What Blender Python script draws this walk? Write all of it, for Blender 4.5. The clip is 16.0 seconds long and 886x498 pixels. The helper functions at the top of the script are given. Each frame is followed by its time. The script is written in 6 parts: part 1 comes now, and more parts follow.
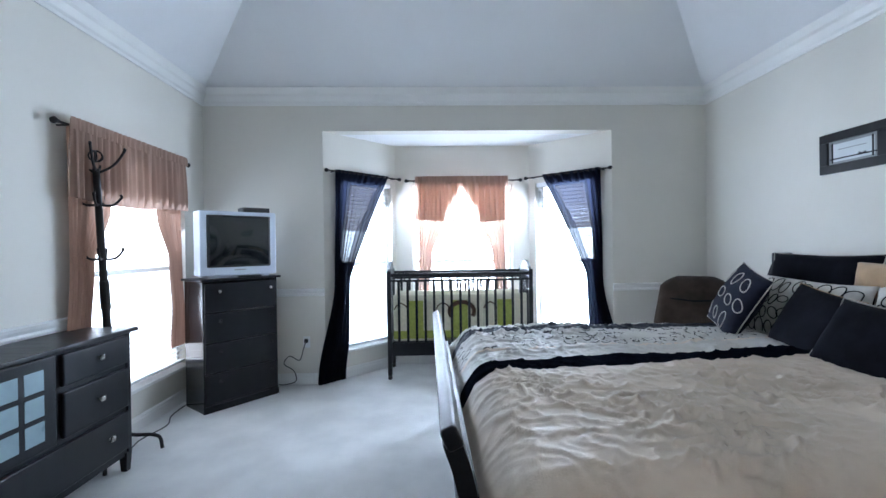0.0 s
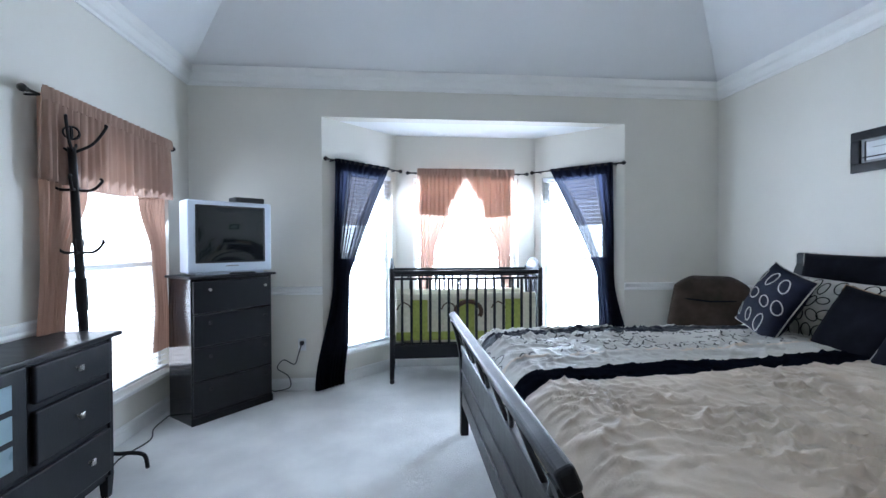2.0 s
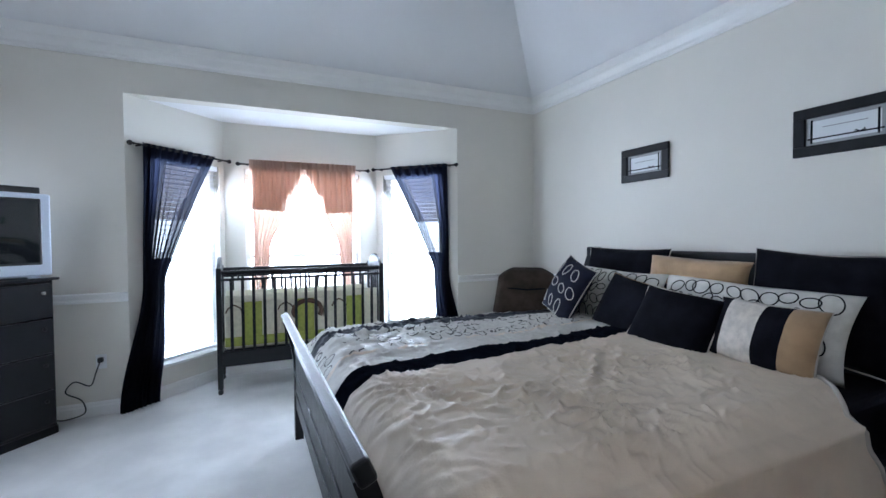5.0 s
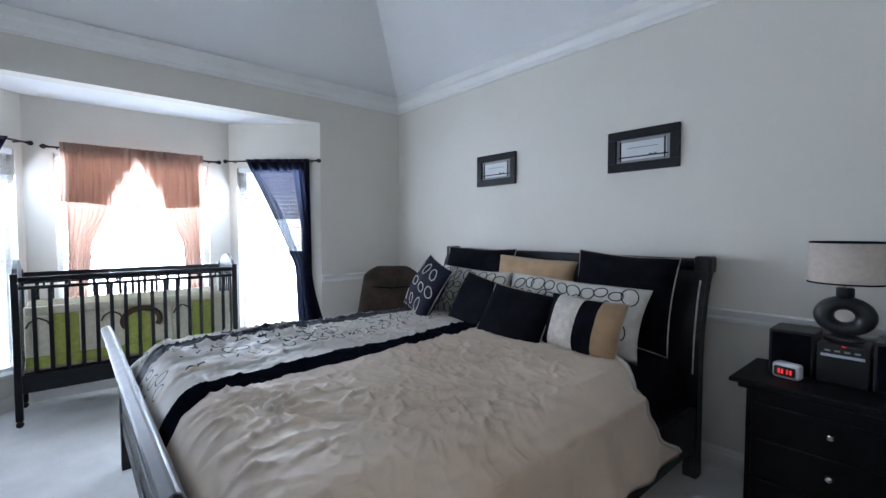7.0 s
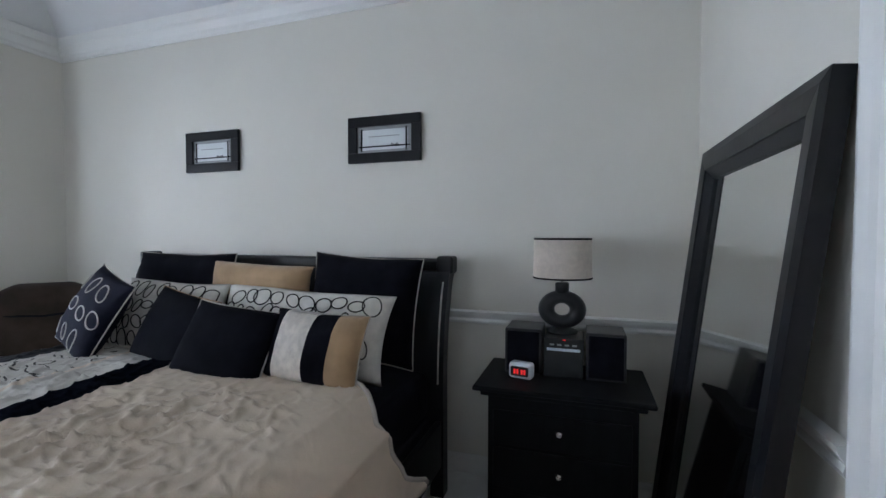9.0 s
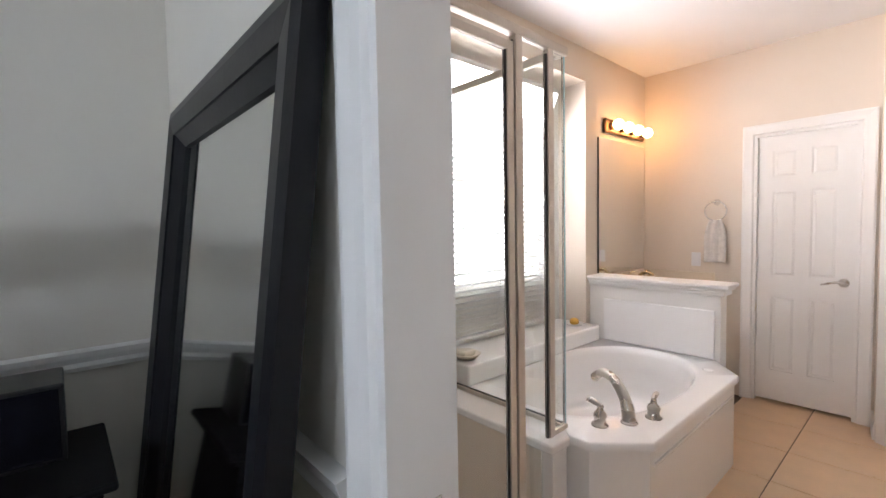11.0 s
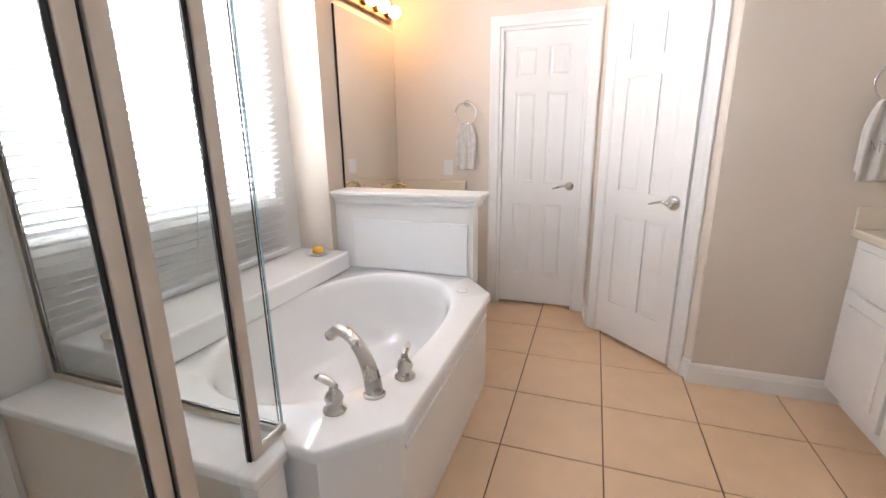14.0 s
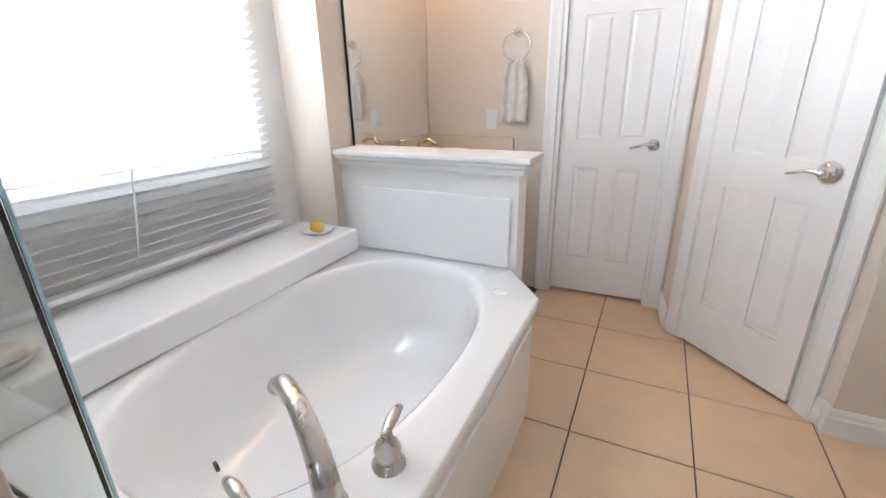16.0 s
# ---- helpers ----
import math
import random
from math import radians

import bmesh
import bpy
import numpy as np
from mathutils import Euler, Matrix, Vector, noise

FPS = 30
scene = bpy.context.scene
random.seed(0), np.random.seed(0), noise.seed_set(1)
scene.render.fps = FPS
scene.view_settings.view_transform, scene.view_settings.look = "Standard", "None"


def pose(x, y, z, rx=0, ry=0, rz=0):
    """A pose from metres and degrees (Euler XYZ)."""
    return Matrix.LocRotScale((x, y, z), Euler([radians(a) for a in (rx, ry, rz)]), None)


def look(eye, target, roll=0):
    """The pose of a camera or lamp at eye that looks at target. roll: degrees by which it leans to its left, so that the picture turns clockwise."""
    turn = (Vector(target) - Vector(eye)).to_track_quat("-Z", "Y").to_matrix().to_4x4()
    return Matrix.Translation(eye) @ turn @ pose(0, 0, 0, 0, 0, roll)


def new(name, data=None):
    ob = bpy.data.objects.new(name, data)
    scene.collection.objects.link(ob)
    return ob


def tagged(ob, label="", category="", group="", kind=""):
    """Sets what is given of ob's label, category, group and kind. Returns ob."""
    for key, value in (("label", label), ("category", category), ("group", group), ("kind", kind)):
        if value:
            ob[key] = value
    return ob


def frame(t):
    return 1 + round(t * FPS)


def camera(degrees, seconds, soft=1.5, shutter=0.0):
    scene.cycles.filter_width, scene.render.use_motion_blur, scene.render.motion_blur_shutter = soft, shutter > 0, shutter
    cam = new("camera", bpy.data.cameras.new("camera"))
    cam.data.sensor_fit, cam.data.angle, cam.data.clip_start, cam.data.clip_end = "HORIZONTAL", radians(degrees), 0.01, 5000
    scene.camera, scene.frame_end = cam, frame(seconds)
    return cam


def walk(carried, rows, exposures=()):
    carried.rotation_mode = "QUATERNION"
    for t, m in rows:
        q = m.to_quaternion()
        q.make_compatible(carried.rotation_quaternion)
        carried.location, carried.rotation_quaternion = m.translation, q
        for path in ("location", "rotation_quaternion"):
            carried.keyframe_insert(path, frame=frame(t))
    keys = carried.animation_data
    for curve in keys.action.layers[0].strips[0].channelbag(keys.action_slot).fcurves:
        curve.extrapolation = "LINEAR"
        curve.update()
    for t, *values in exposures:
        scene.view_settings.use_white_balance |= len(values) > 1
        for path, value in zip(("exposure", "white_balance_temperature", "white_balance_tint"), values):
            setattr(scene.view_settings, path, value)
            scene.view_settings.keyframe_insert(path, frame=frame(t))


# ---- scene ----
cam = camera(91.23, 16.0)
PATH = [
    (0.0, pose(0.717, 2.376, 1.386, 89.68, 0.81, -1.92)),
    (0.5, pose(0.635, 2.446, 1.388, 89.59, 0.48, -1.02)),
    (1.0, pose(0.492, 2.533, 1.382, 89.53, 0.34, -2.25)),
    (1.5, pose(0.351, 2.615, 1.374, 89.46, 0.22, -4.72)),
    (2.0, pose(0.405, 2.654, 1.380, 89.27, 0.19, -5.36)),
    (2.5, pose(0.487, 2.652, 1.384, 89.14, 0.35, -6.43)),
    (3.0, pose(0.466, 2.643, 1.383, 89.09, 0.29, -9.73)),
    (3.5, pose(0.467, 2.634, 1.386, 89.06, 0.39, -13.45)),
    (4.0, pose(0.452, 2.632, 1.381, 89.10, 0.45, -18.00)),
    (4.2, pose(0.466, 2.650, 1.378, 89.07, 0.58, -19.72)),
    (6.3, pose(0.568, 2.458, 1.463, 87.11, -0.27, -35.26)),
    (6.5, pose(0.522, 2.536, 1.462, 87.48, -0.05, -38.19)),
    (7.0, pose(0.617, 2.509, 1.458, 87.50, 0.01, -40.71)),
    (7.5, pose(0.741, 2.513, 1.442, 87.77, 0.18, -44.41)),
    (8.0, pose(1.016, 2.533, 1.413, 88.30, 0.67, -48.21)),
    (8.5, pose(1.165, 2.586, 1.402, 88.43, 0.77, -56.87)),
    (9.0, pose(1.170, 2.709, 1.415, 88.25, -0.08, -71.86)),
    (9.5, pose(1.229, 2.876, 1.383, 88.64, -0.48, -90.78)),
    (10.0, pose(1.404, 2.760, 1.348, 89.24, -0.47, -104.34)),
    (10.2, pose(1.472, 2.696, 1.336, 89.44, -0.34, -109.91)),
    (12.3, pose(1.825, 2.331, 1.475, 81.09, 0.36, -157.81)),
    (12.5, pose(1.849, 2.296, 1.452, 80.54, -0.04, -160.16)),
    (13.0, pose(1.902, 2.147, 1.366, 79.58, -0.39, -163.54)),
    (13.5, pose(1.922, 1.946, 1.323, 77.46, -0.14, -163.29)),
    (14.0, pose(1.910, 1.781, 1.317, 75.38, 0.61, -161.19)),
    (14.5, pose(1.926, 1.651, 1.335, 73.12, 1.25, -159.57)),
    (15.0, pose(1.992, 1.493, 1.354, 70.70, 1.77, -159.23)),
    (15.5, pose(2.053, 1.304, 1.288, 70.17, 1.38, -157.51)),
    (16.0, pose(2.056, 1.141, 1.251, 69.90, 1.07, -154.50)),
]
EXPOSURES = [(0.0, 0.05, 6200, 17), (4.0, 0.03, 6250, 18), (7.0, -0.14, 6420, 20), (9.0, -0.24, 6650, 19), (10.2, -0.1, 6900, 22), (12.3, -0.25, 7400, 22), (13.5, 0.05, 6950, 20), (16.0, 0.1, 6250, 14)]
walk(cam, PATH, EXPOSURES)

# ---------------------------------------------------------------- world and lights
world = bpy.data.worlds.new("sky")
scene.world = world
world.use_nodes = True
wn = world.node_tree
sky = wn.nodes.new("ShaderNodeTexSky")
sky.sky_type = "NISHITA"
sky.sun_disc = False
sky.sun_elevation = radians(48)
sky.sun_rotation = radians(200)
wn.nodes["Background"].inputs["Strength"].default_value = 0.12
wn.links.new(sky.outputs[0], wn.nodes["Background"].inputs["Color"])

sun_lamp = new("sun", bpy.data.lights.new("sun", "SUN"))
sun_lamp.data.energy = 2.0
sun_lamp.data.angle = radians(8)
sun_lamp.data.color = (1.0, 0.96, 0.9)
sun_lamp.matrix_world = look((0, -10, 30), (4, 0, 0))


def window_light(name, centre, facing, w, h, power, color=(0.86, 0.93, 1.0)):
    """Skylight entering through one window opening."""
    ob = new(name, bpy.data.lights.new(name, "AREA"))
    ob.data.shape = "RECTANGLE"
    ob.data.size, ob.data.size_y = w, h
    ob.data.energy = power
    ob.data.color = color
    ob.matrix_world = look(centre, Vector(centre) + Vector(facing))
    return ob

# ---------------------------------------------------------------- materials
def srgb(r, g, b):
    return tuple(((c / 255) / 12.92 if c / 255 <= 0.04045 else ((c / 255 + 0.055) / 1.055) ** 2.4) for c in (r, g, b)) + (1.0,)


def material(name, color, rough=0.5, metal=0.0, var=0.06, scale=6.0, bump=0.0, bump_scale=120.0, color2=None, spec=0.5, coat=0.0, stretch=(1, 1, 1), sheen=0.0):
    """A plain surface with two scales of variation in colour and relief."""
    m = bpy.data.materials.new(name)
    m.use_nodes = True
    t = m.node_tree
    b = t.nodes["Principled BSDF"]
    b.inputs["Roughness"].default_value = rough
    b.inputs["Metallic"].default_value = metal
    b.inputs["Specular IOR Level"].default_value = spec
    b.inputs["Coat Weight"].default_value = coat
    b.inputs["Sheen Weight"].default_value = sheen
    co = t.nodes.new("ShaderNodeTexCoord")
    mp = t.nodes.new("ShaderNodeMapping")
    mp.inputs["Scale"].default_value = stretch
    t.links.new(co.outputs["Object"], mp.inputs["Vector"])
    n1 = t.nodes.new("ShaderNodeTexNoise")
    n1.inputs["Scale"].default_value = scale
    n1.inputs["Detail"].default_value = 6
    t.links.new(mp.outputs[0], n1.inputs["Vector"])
    mix = t.nodes.new("ShaderNodeMix")
    mix.data_type = "RGBA"
    c = Vector(color[:3])
    lo = tuple(max(0, x * (1 - var)) for x in c) + (1,)
    hi = tuple(min(1, x * (1 + var)) for x in c) + (1,)
    mix.inputs["A"].default_value = lo
    mix.inputs["B"].default_value = color2 if color2 else hi
    ramp = t.nodes.new("ShaderNodeMapRange")
    ramp.inputs["From Min"].default_value, ramp.inputs["From Max"].default_value = 0.35, 0.65
    t.links.new(n1.outputs["Fac"], ramp.inputs["Value"])
    t.links.new(ramp.outputs[0], mix.inputs["Factor"])
    t.links.new(mix.outputs["Result"], b.inputs["Base Color"])
    r2 = t.nodes.new("ShaderNodeMapRange")
    r2.inputs["To Min"].default_value, r2.inputs["To Max"].default_value = max(0.02, rough - 0.08), min(1, rough + 0.08)
    t.links.new(n1.outputs["Fac"], r2.inputs["Value"])
    t.links.new(r2.outputs[0], b.inputs["Roughness"])
    if bump:
        n2 = t.nodes.new("ShaderNodeTexNoise")
        n2.inputs["Scale"].default_value = bump_scale
        n2.inputs["Detail"].default_value = 4
        t.links.new(mp.outputs[0], n2.inputs["Vector"])
        bp = t.nodes.new("ShaderNodeBump")
        bp.inputs["Strength"].default_value = bump
        bp.inputs["Distance"].default_value = 0.01
        t.links.new(n2.outputs["Fac"], bp.inputs["Height"])
        t.links.new(bp.outputs[0], b.inputs["Normal"])
    return m


def glow(name, color, strength):
    m = bpy.data.materials.new(name)
    m.use_nodes = True
    b = m.node_tree.nodes["Principled BSDF"]
    b.inputs["Base Color"].default_value = color
    b.inputs["Emission Color"].default_value = color
    b.inputs["Emission Strength"].default_value = strength
    return m


def glass(name, tint=(0.97, 0.99, 0.985, 1), rough=0.0):
    m = bpy.data.materials.new(name)
    m.use_nodes = True
    b = m.node_tree.nodes["Principled BSDF"]
    b.inputs["Base Color"].default_value = tint
    b.inputs["Roughness"].default_value = rough
    b.inputs["Transmission Weight"].default_value = 1.0
    b.inputs["IOR"].default_value = 1.45
    return m


def sheer(name, color, opacity, stripe=90.0, trans=0.5):
    """Thin woven cloth that lets part of the light through."""
    m = bpy.data.materials.new(name)
    m.use_nodes = True
    t = m.node_tree
    t.nodes.remove(t.nodes["Principled BSDF"])
    out = t.nodes["Material Output"]
    dif = t.nodes.new("ShaderNodeBsdfDiffuse")
    tl = t.nodes.new("ShaderNodeBsdfTranslucent")
    tr = t.nodes.new("ShaderNodeBsdfTransparent")
    dif.inputs[0].default_value = color
    tl.inputs[0].default_value = color
    a = t.nodes.new("ShaderNodeMixShader")
    a.inputs[0].default_value = trans
    t.links.new(dif.outputs[0], a.inputs[1])
    t.links.new(tl.outputs[0], a.inputs[2])
    mx = t.nodes.new("ShaderNodeMixShader")
    nz = t.nodes.new("ShaderNodeTexNoise")
    nz.inputs["Scale"].default_value = stripe
    mr = t.nodes.new("ShaderNodeMapRange")
    mr.inputs["To Min"].default_value, mr.inputs["To Max"].default_value = opacity - (1 - opacity) * 0.7, opacity + (1 - opacity) * 0.7
    t.links.new(nz.outputs["Fac"], mr.inputs["Value"])
    t.links.new(mr.outputs[0], mx.inputs[0])
    t.links.new(tr.outputs[0], mx.inputs[1])
    t.links.new(a.outputs[0], mx.inputs[2])
    t.links.new(mx.outputs[0], out.inputs["Surface"])
    return m


M_WALL = material("wall_paint", (0.69, 0.655, 0.585, 1), 0.85, var=0.025, scale=1.3, bump=0.06, bump_scale=220)
M_WALL_BATH = material("bath_wall_paint", (0.70, 0.62, 0.53, 1), 0.75, var=0.025, scale=1.3, bump=0.06, bump_scale=220)
M_CEIL = material("ceiling_paint", (0.76, 0.76, 0.76, 1), 0.9, var=0.02, scale=1.5, bump=0.12, bump_scale=160)
M_TRIM = material("white_gloss_paint", (0.80, 0.79, 0.76, 1), 0.32, var=0.02, scale=3, bump=0.02, bump_scale=40)
M_CARPET = material("cream_carpet", (0.85, 0.84, 0.81, 1), 0.97, var=0.07, scale=3.0, bump=0.9, bump_scale=420, spec=0.1)
M_BLACKWOOD = material("black_stained_wood", (0.006, 0.006, 0.008, 1), 0.36, var=0.25, scale=4, bump=0.05, bump_scale=30, stretch=(1, 6, 1), spec=0.28)
M_MATTBLACK = material("matt_black_stained_wood", (0.005, 0.005, 0.006, 1), 0.55, var=0.25, scale=4, bump=0.05, bump_scale=30, stretch=(1, 6, 1), spec=0.14)
M_NICKEL = material("brushed_nickel", (0.55, 0.52, 0.48, 1), 0.28, 1.0, var=0.05, scale=20)
M_CHROME = material("chrome", (0.75, 0.75, 0.76, 1), 0.08, 1.0, var=0.02, scale=8)
M_ACRYLIC = material("white_acrylic", (0.88, 0.88, 0.87, 1), 0.12, var=0.01, scale=3, coat=0.4)
M_TILE = material("beige_floor_tile", (0.70, 0.49, 0.31, 1), 0.30, var=0.035, scale=7.0, bump=0.02, bump_scale=18)
M_GROUT = material("brown_grout", (0.16, 0.11, 0.08, 1), 0.9, var=0.15, scale=30)
M_GLASS = glass("clear_glass")
M_MIRROR = material("mirror_silver", (0.86, 0.88, 0.87, 1), 0.015, 1.0, var=0.005, scale=2)
M_OUT = glow("bright_sky_outside", (0.93, 0.96, 1.0, 1), 3.0)
M_TAN = sheer("tan_voile", (0.51, 0.32, 0.24, 1), 0.997, 90.0, 0.24)
M_TAN_DARK = sheer("tan_valance_voile", (0.45, 0.30, 0.235, 1), 0.994, 90.0, 0.38)
M_NAVY = [sheer("dark_navy_voile", (0.011, 0.013, 0.020, 1), 0.95), sheer("dark_navy_voile_gathered", (0.010, 0.012, 0.018, 1), 0.985), sheer("dark_navy_voile_bunched", (0.010, 0.012, 0.022, 1), 0.9995)]
M_ROD = material("black_iron_rod", (0.015, 0.013, 0.012, 1), 0.4, 0.6, var=0.2)
M_BLIND = material("white_blind_slat", (0.82, 0.83, 0.84, 1), 0.45, var=0.02)
M_BLACKCLOTH = material("black_cotton_cloth", (0.006, 0.006, 0.009, 1), 0.95, var=0.35, scale=9, bump=0.25, bump_scale=260, spec=0.06)
M_TANCLOTH = material("tan_suede_cloth", (0.36, 0.23, 0.13, 1), 0.85, var=0.15, scale=8, bump=0.2, bump_scale=200, spec=0.2, sheen=0.2)
M_SILVERCLOTH = material("silver_beige_satin", (0.50, 0.44, 0.37, 1), 0.55, var=0.15, scale=25, bump=0.3, bump_scale=150, sheen=0.3)
M_PIPING = material("ivory_piping", (0.42, 0.38, 0.33, 1), 0.6, var=0.1)
M_BROWNCLOTH = material("brown_plush_upholstery", (0.040, 0.027, 0.020, 1), 0.95, var=0.3, scale=7, bump=0.3, bump_scale=150, spec=0.1, sheen=0.06)
M_LACQUER = material("black_lacquer", (0.006, 0.006, 0.008, 1), 0.15, var=0.2, scale=4, spec=0.5)
M_TVSILVER = material("silver_plastic", (0.58, 0.63, 0.70, 1), 0.38, 0.15, var=0.03)
M_TVSCREEN = material("dark_tube_screen", (0.012, 0.014, 0.016, 1), 0.06, var=0.05, coat=0.5)
M_BLACKPLASTIC = material("black_plastic", (0.012, 0.012, 0.013, 1), 0.35, var=0.15)
M_CREAMSHADE = material("linen_lamp_shade", (0.55, 0.47, 0.40, 1), 0.9, var=0.06, scale=40, bump=0.2, bump_scale=300)
M_PAPER = material("white_mat_board", (0.66, 0.68, 0.68, 1), 0.8, var=0.03)
M_GREYMAT = material("grey_mat_border", (0.30, 0.30, 0.30, 1), 0.8, var=0.08)
M_GREEN = material("lime_cotton", (0.33, 0.36, 0.08, 1), 0.9, var=0.12, scale=40)
M_CREAMCLOTH = material("cream_cotton", (0.60, 0.56, 0.44, 1), 0.9, var=0.08, scale=30, bump=0.1)
M_BROWNPATCH = material("brown_felt", (0.07, 0.035, 0.02, 1), 0.95, var=0.2)
M_FROST = material("frosted_pane", (0.22, 0.30, 0.33, 1), 0.3, var=0.08, scale=10)
M_WHITEPLASTIC = material("white_plastic", (0.75, 0.76, 0.77, 1), 0.35, var=0.02)
M_LED = glow("red_led_digits", (0.9, 0.03, 0.03, 1), 0.9)
M_EDGEHIGHLIGHT = material("ivory_painted_highlight", (0.45, 0.42, 0.38, 1), 0.5, var=0.3, scale=20)


M_LOOPS = material("ivory_cotton_cloth", (0.58, 0.55, 0.50, 1), 0.7, var=0.08, scale=20, bump=0.15, bump_scale=220, spec=0.1)
M_NAVYRINGS = material("navy_cotton_cloth", (0.008, 0.009, 0.018, 1), 0.8, var=0.2, scale=20, bump=0.15, bump_scale=220, spec=0.1)


def comforter_material():
    """Taupe satin with a black band, a silver strip and a strip printed with loops, laid along the bed."""
    m = material("taupe_satin_comforter", (0.60, 0.49, 0.385, 1), 0.50, var=0.06, scale=6, bump=0.12, bump_scale=160, spec=0.12)
    t = m.node_tree
    b = t.nodes["Principled BSDF"]
    base = b.inputs["Base Color"].links[0].from_socket
    co = t.nodes.new("ShaderNodeTexCoord")
    sep = t.nodes.new("ShaderNodeSeparateXYZ")
    t.links.new(co.outputs["Object"], sep.inputs[0])
    nz = t.nodes.new("ShaderNodeTexNoise")
    nz.inputs["Scale"].default_value = 6
    t.links.new(co.outputs["Object"], nz.inputs["Vector"])
    sx = t.nodes.new("ShaderNodeMath")
    sx.operation = "MULTIPLY_ADD"
    sx.inputs[1].default_value = -0.08
    t.links.new(sep.outputs["X"], sx.inputs[0])
    t.links.new(sep.outputs["Y"], sx.inputs[2])
    w = t.nodes.new("ShaderNodeMath")
    w.operation = "MULTIPLY_ADD"
    w.inputs[1].default_value = 0.05
    t.links.new(nz.outputs["Fac"], w.inputs[0])
    t.links.new(sx.outputs[0], w.inputs[2])

    def over(prev, lo, hi, color):
        c = t.nodes.new("ShaderNodeMath")
        c.operation = "COMPARE"
        c.inputs[1].default_value = (lo + hi) / 2
        c.inputs[2].default_value = (hi - lo) / 2
        t.links.new(w.outputs[0], c.inputs[0])
        mx = t.nodes.new("ShaderNodeMix")
        mx.data_type = "RGBA"
        t.links.new(c.outputs[0], mx.inputs["Factor"])
        t.links.new(prev, mx.inputs["A"])
        if isinstance(color, tuple):
            mx.inputs["B"].default_value = color
        else:
            t.links.new(color, mx.inputs["B"])
        return mx.outputs["Result"]

    vo = t.nodes.new("ShaderNodeTexVoronoi")
    vo.inputs["Scale"].default_value = 9
    vo.inputs["Randomness"].default_value = 0.6
    t.links.new(co.outputs["Object"], vo.inputs["Vector"])
    ring = t.nodes.new("ShaderNodeMath")
    ring.operation = "COMPARE"
    ring.inputs[1].default_value, ring.inputs[2].default_value = 0.38, 0.035
    t.links.new(vo.outputs["Distance"], ring.inputs[0])
    mr = t.nodes.new("ShaderNodeMix")
    mr.data_type = "RGBA"
    mr.inputs["A"].default_value = (0.52, 0.49, 0.44, 1)
    mr.inputs["B"].default_value = (0.04, 0.035, 0.035, 1)
    t.links.new(ring.outputs[0], mr.inputs["Factor"])
    s = over(base, 4.41, 4.60, (0.005, 0.006, 0.010, 1))
    s = over(s, 4.60, 4.82, (0.50, 0.47, 0.42, 1))
    s = over(s, 4.85, 5.28, mr.outputs["Result"])
    s = over(s, 5.28, 5.44, (0.010, 0.012, 0.020, 1))
    s = over(s, 5.44, 7.5, mr.outputs["Result"])
    t.links.new(s, b.inputs["Base Color"])
    gl = t.nodes.new("ShaderNodeMath")
    gl.operation = "COMPARE"
    gl.inputs[1].default_value, gl.inputs[2].default_value = 4.505, 0.095
    t.links.new(w.outputs[0], gl.inputs[0])
    matte = t.nodes.new("ShaderNodeMapRange")
    matte.inputs["To Min"].default_value, matte.inputs["To Max"].default_value = 0.14, 0.0
    t.links.new(gl.outputs[0], matte.inputs["Value"])
    t.links.new(matte.outputs[0], b.inputs["Specular IOR Level"])
    rid = t.nodes.new("ShaderNodeTexNoise")
    rid.noise_type = "RIDGED_MULTIFRACTAL"
    rid.inputs["Scale"].default_value = 6.5
    rid.inputs["Detail"].default_value = 3
    rid.inputs["Distortion"].default_value = 0.5
    t.links.new(co.outputs["Object"], rid.inputs["Vector"])
    bp = t.nodes.new("ShaderNodeBump")
    bp.inputs["Strength"].default_value = 1.0
    bp.inputs["Distance"].default_value = 0.014
    t.links.new(rid.outputs["Fac"], bp.inputs["Height"])
    t.links.new(b.inputs["Normal"].links[0].from_socket, bp.inputs["Normal"])
    t.links.new(bp.outputs[0], b.inputs["Normal"])
    return m


M_COMFORTER = comforter_material()

# ---------------------------------------------------------------- mesh helpers
def obj(name, bm, mat, parent=None, smooth=False):
    me = bpy.data.meshes.new(name)
    bm.normal_update()
    bm.to_mesh(me)
    bm.free()
    for m in (mat if isinstance(mat, (list, tuple)) else [mat]):
        me.materials.append(m)
    if smooth:
        for p in me.polygons:
            p.use_smooth = True
    ob = new(name, me)
    if parent is not None:
        ob.parent = parent
    return ob


def part(name, bm, mat, parent, label="", smooth=False):
    return tagged(obj(name, bm, mat, parent, smooth), label)


def empty(name, m, label, category, group=""):
    ob = new(name)
    ob.empty_display_size = 0.1
    ob.matrix_world = m
    return tagged(ob, label, category, group)


def add_box(bm, lo, hi, bevel=0.0, segs=2, m=None):
    lo, hi = Vector(lo), Vector(hi)
    g = bmesh.ops.create_cube(bm, size=1.0)
    vs = g["verts"]
    for v in vs:
        v.co = Vector([lo[i] + (v.co[i] + 0.5) * (hi[i] - lo[i]) for i in range(3)])
    if m is not None:
        bmesh.ops.transform(bm, matrix=m, verts=vs)
    if bevel:
        es = {e for v in vs for e in v.link_edges}
        bmesh.ops.bevel(bm, geom=list(es), offset=bevel, segments=segs, profile=0.5, affect="EDGES")
    return bm


def box(lo, hi, bevel=0.0, segs=2, m=None):
    return add_box(bmesh.new(), lo, hi, bevel, segs, m)


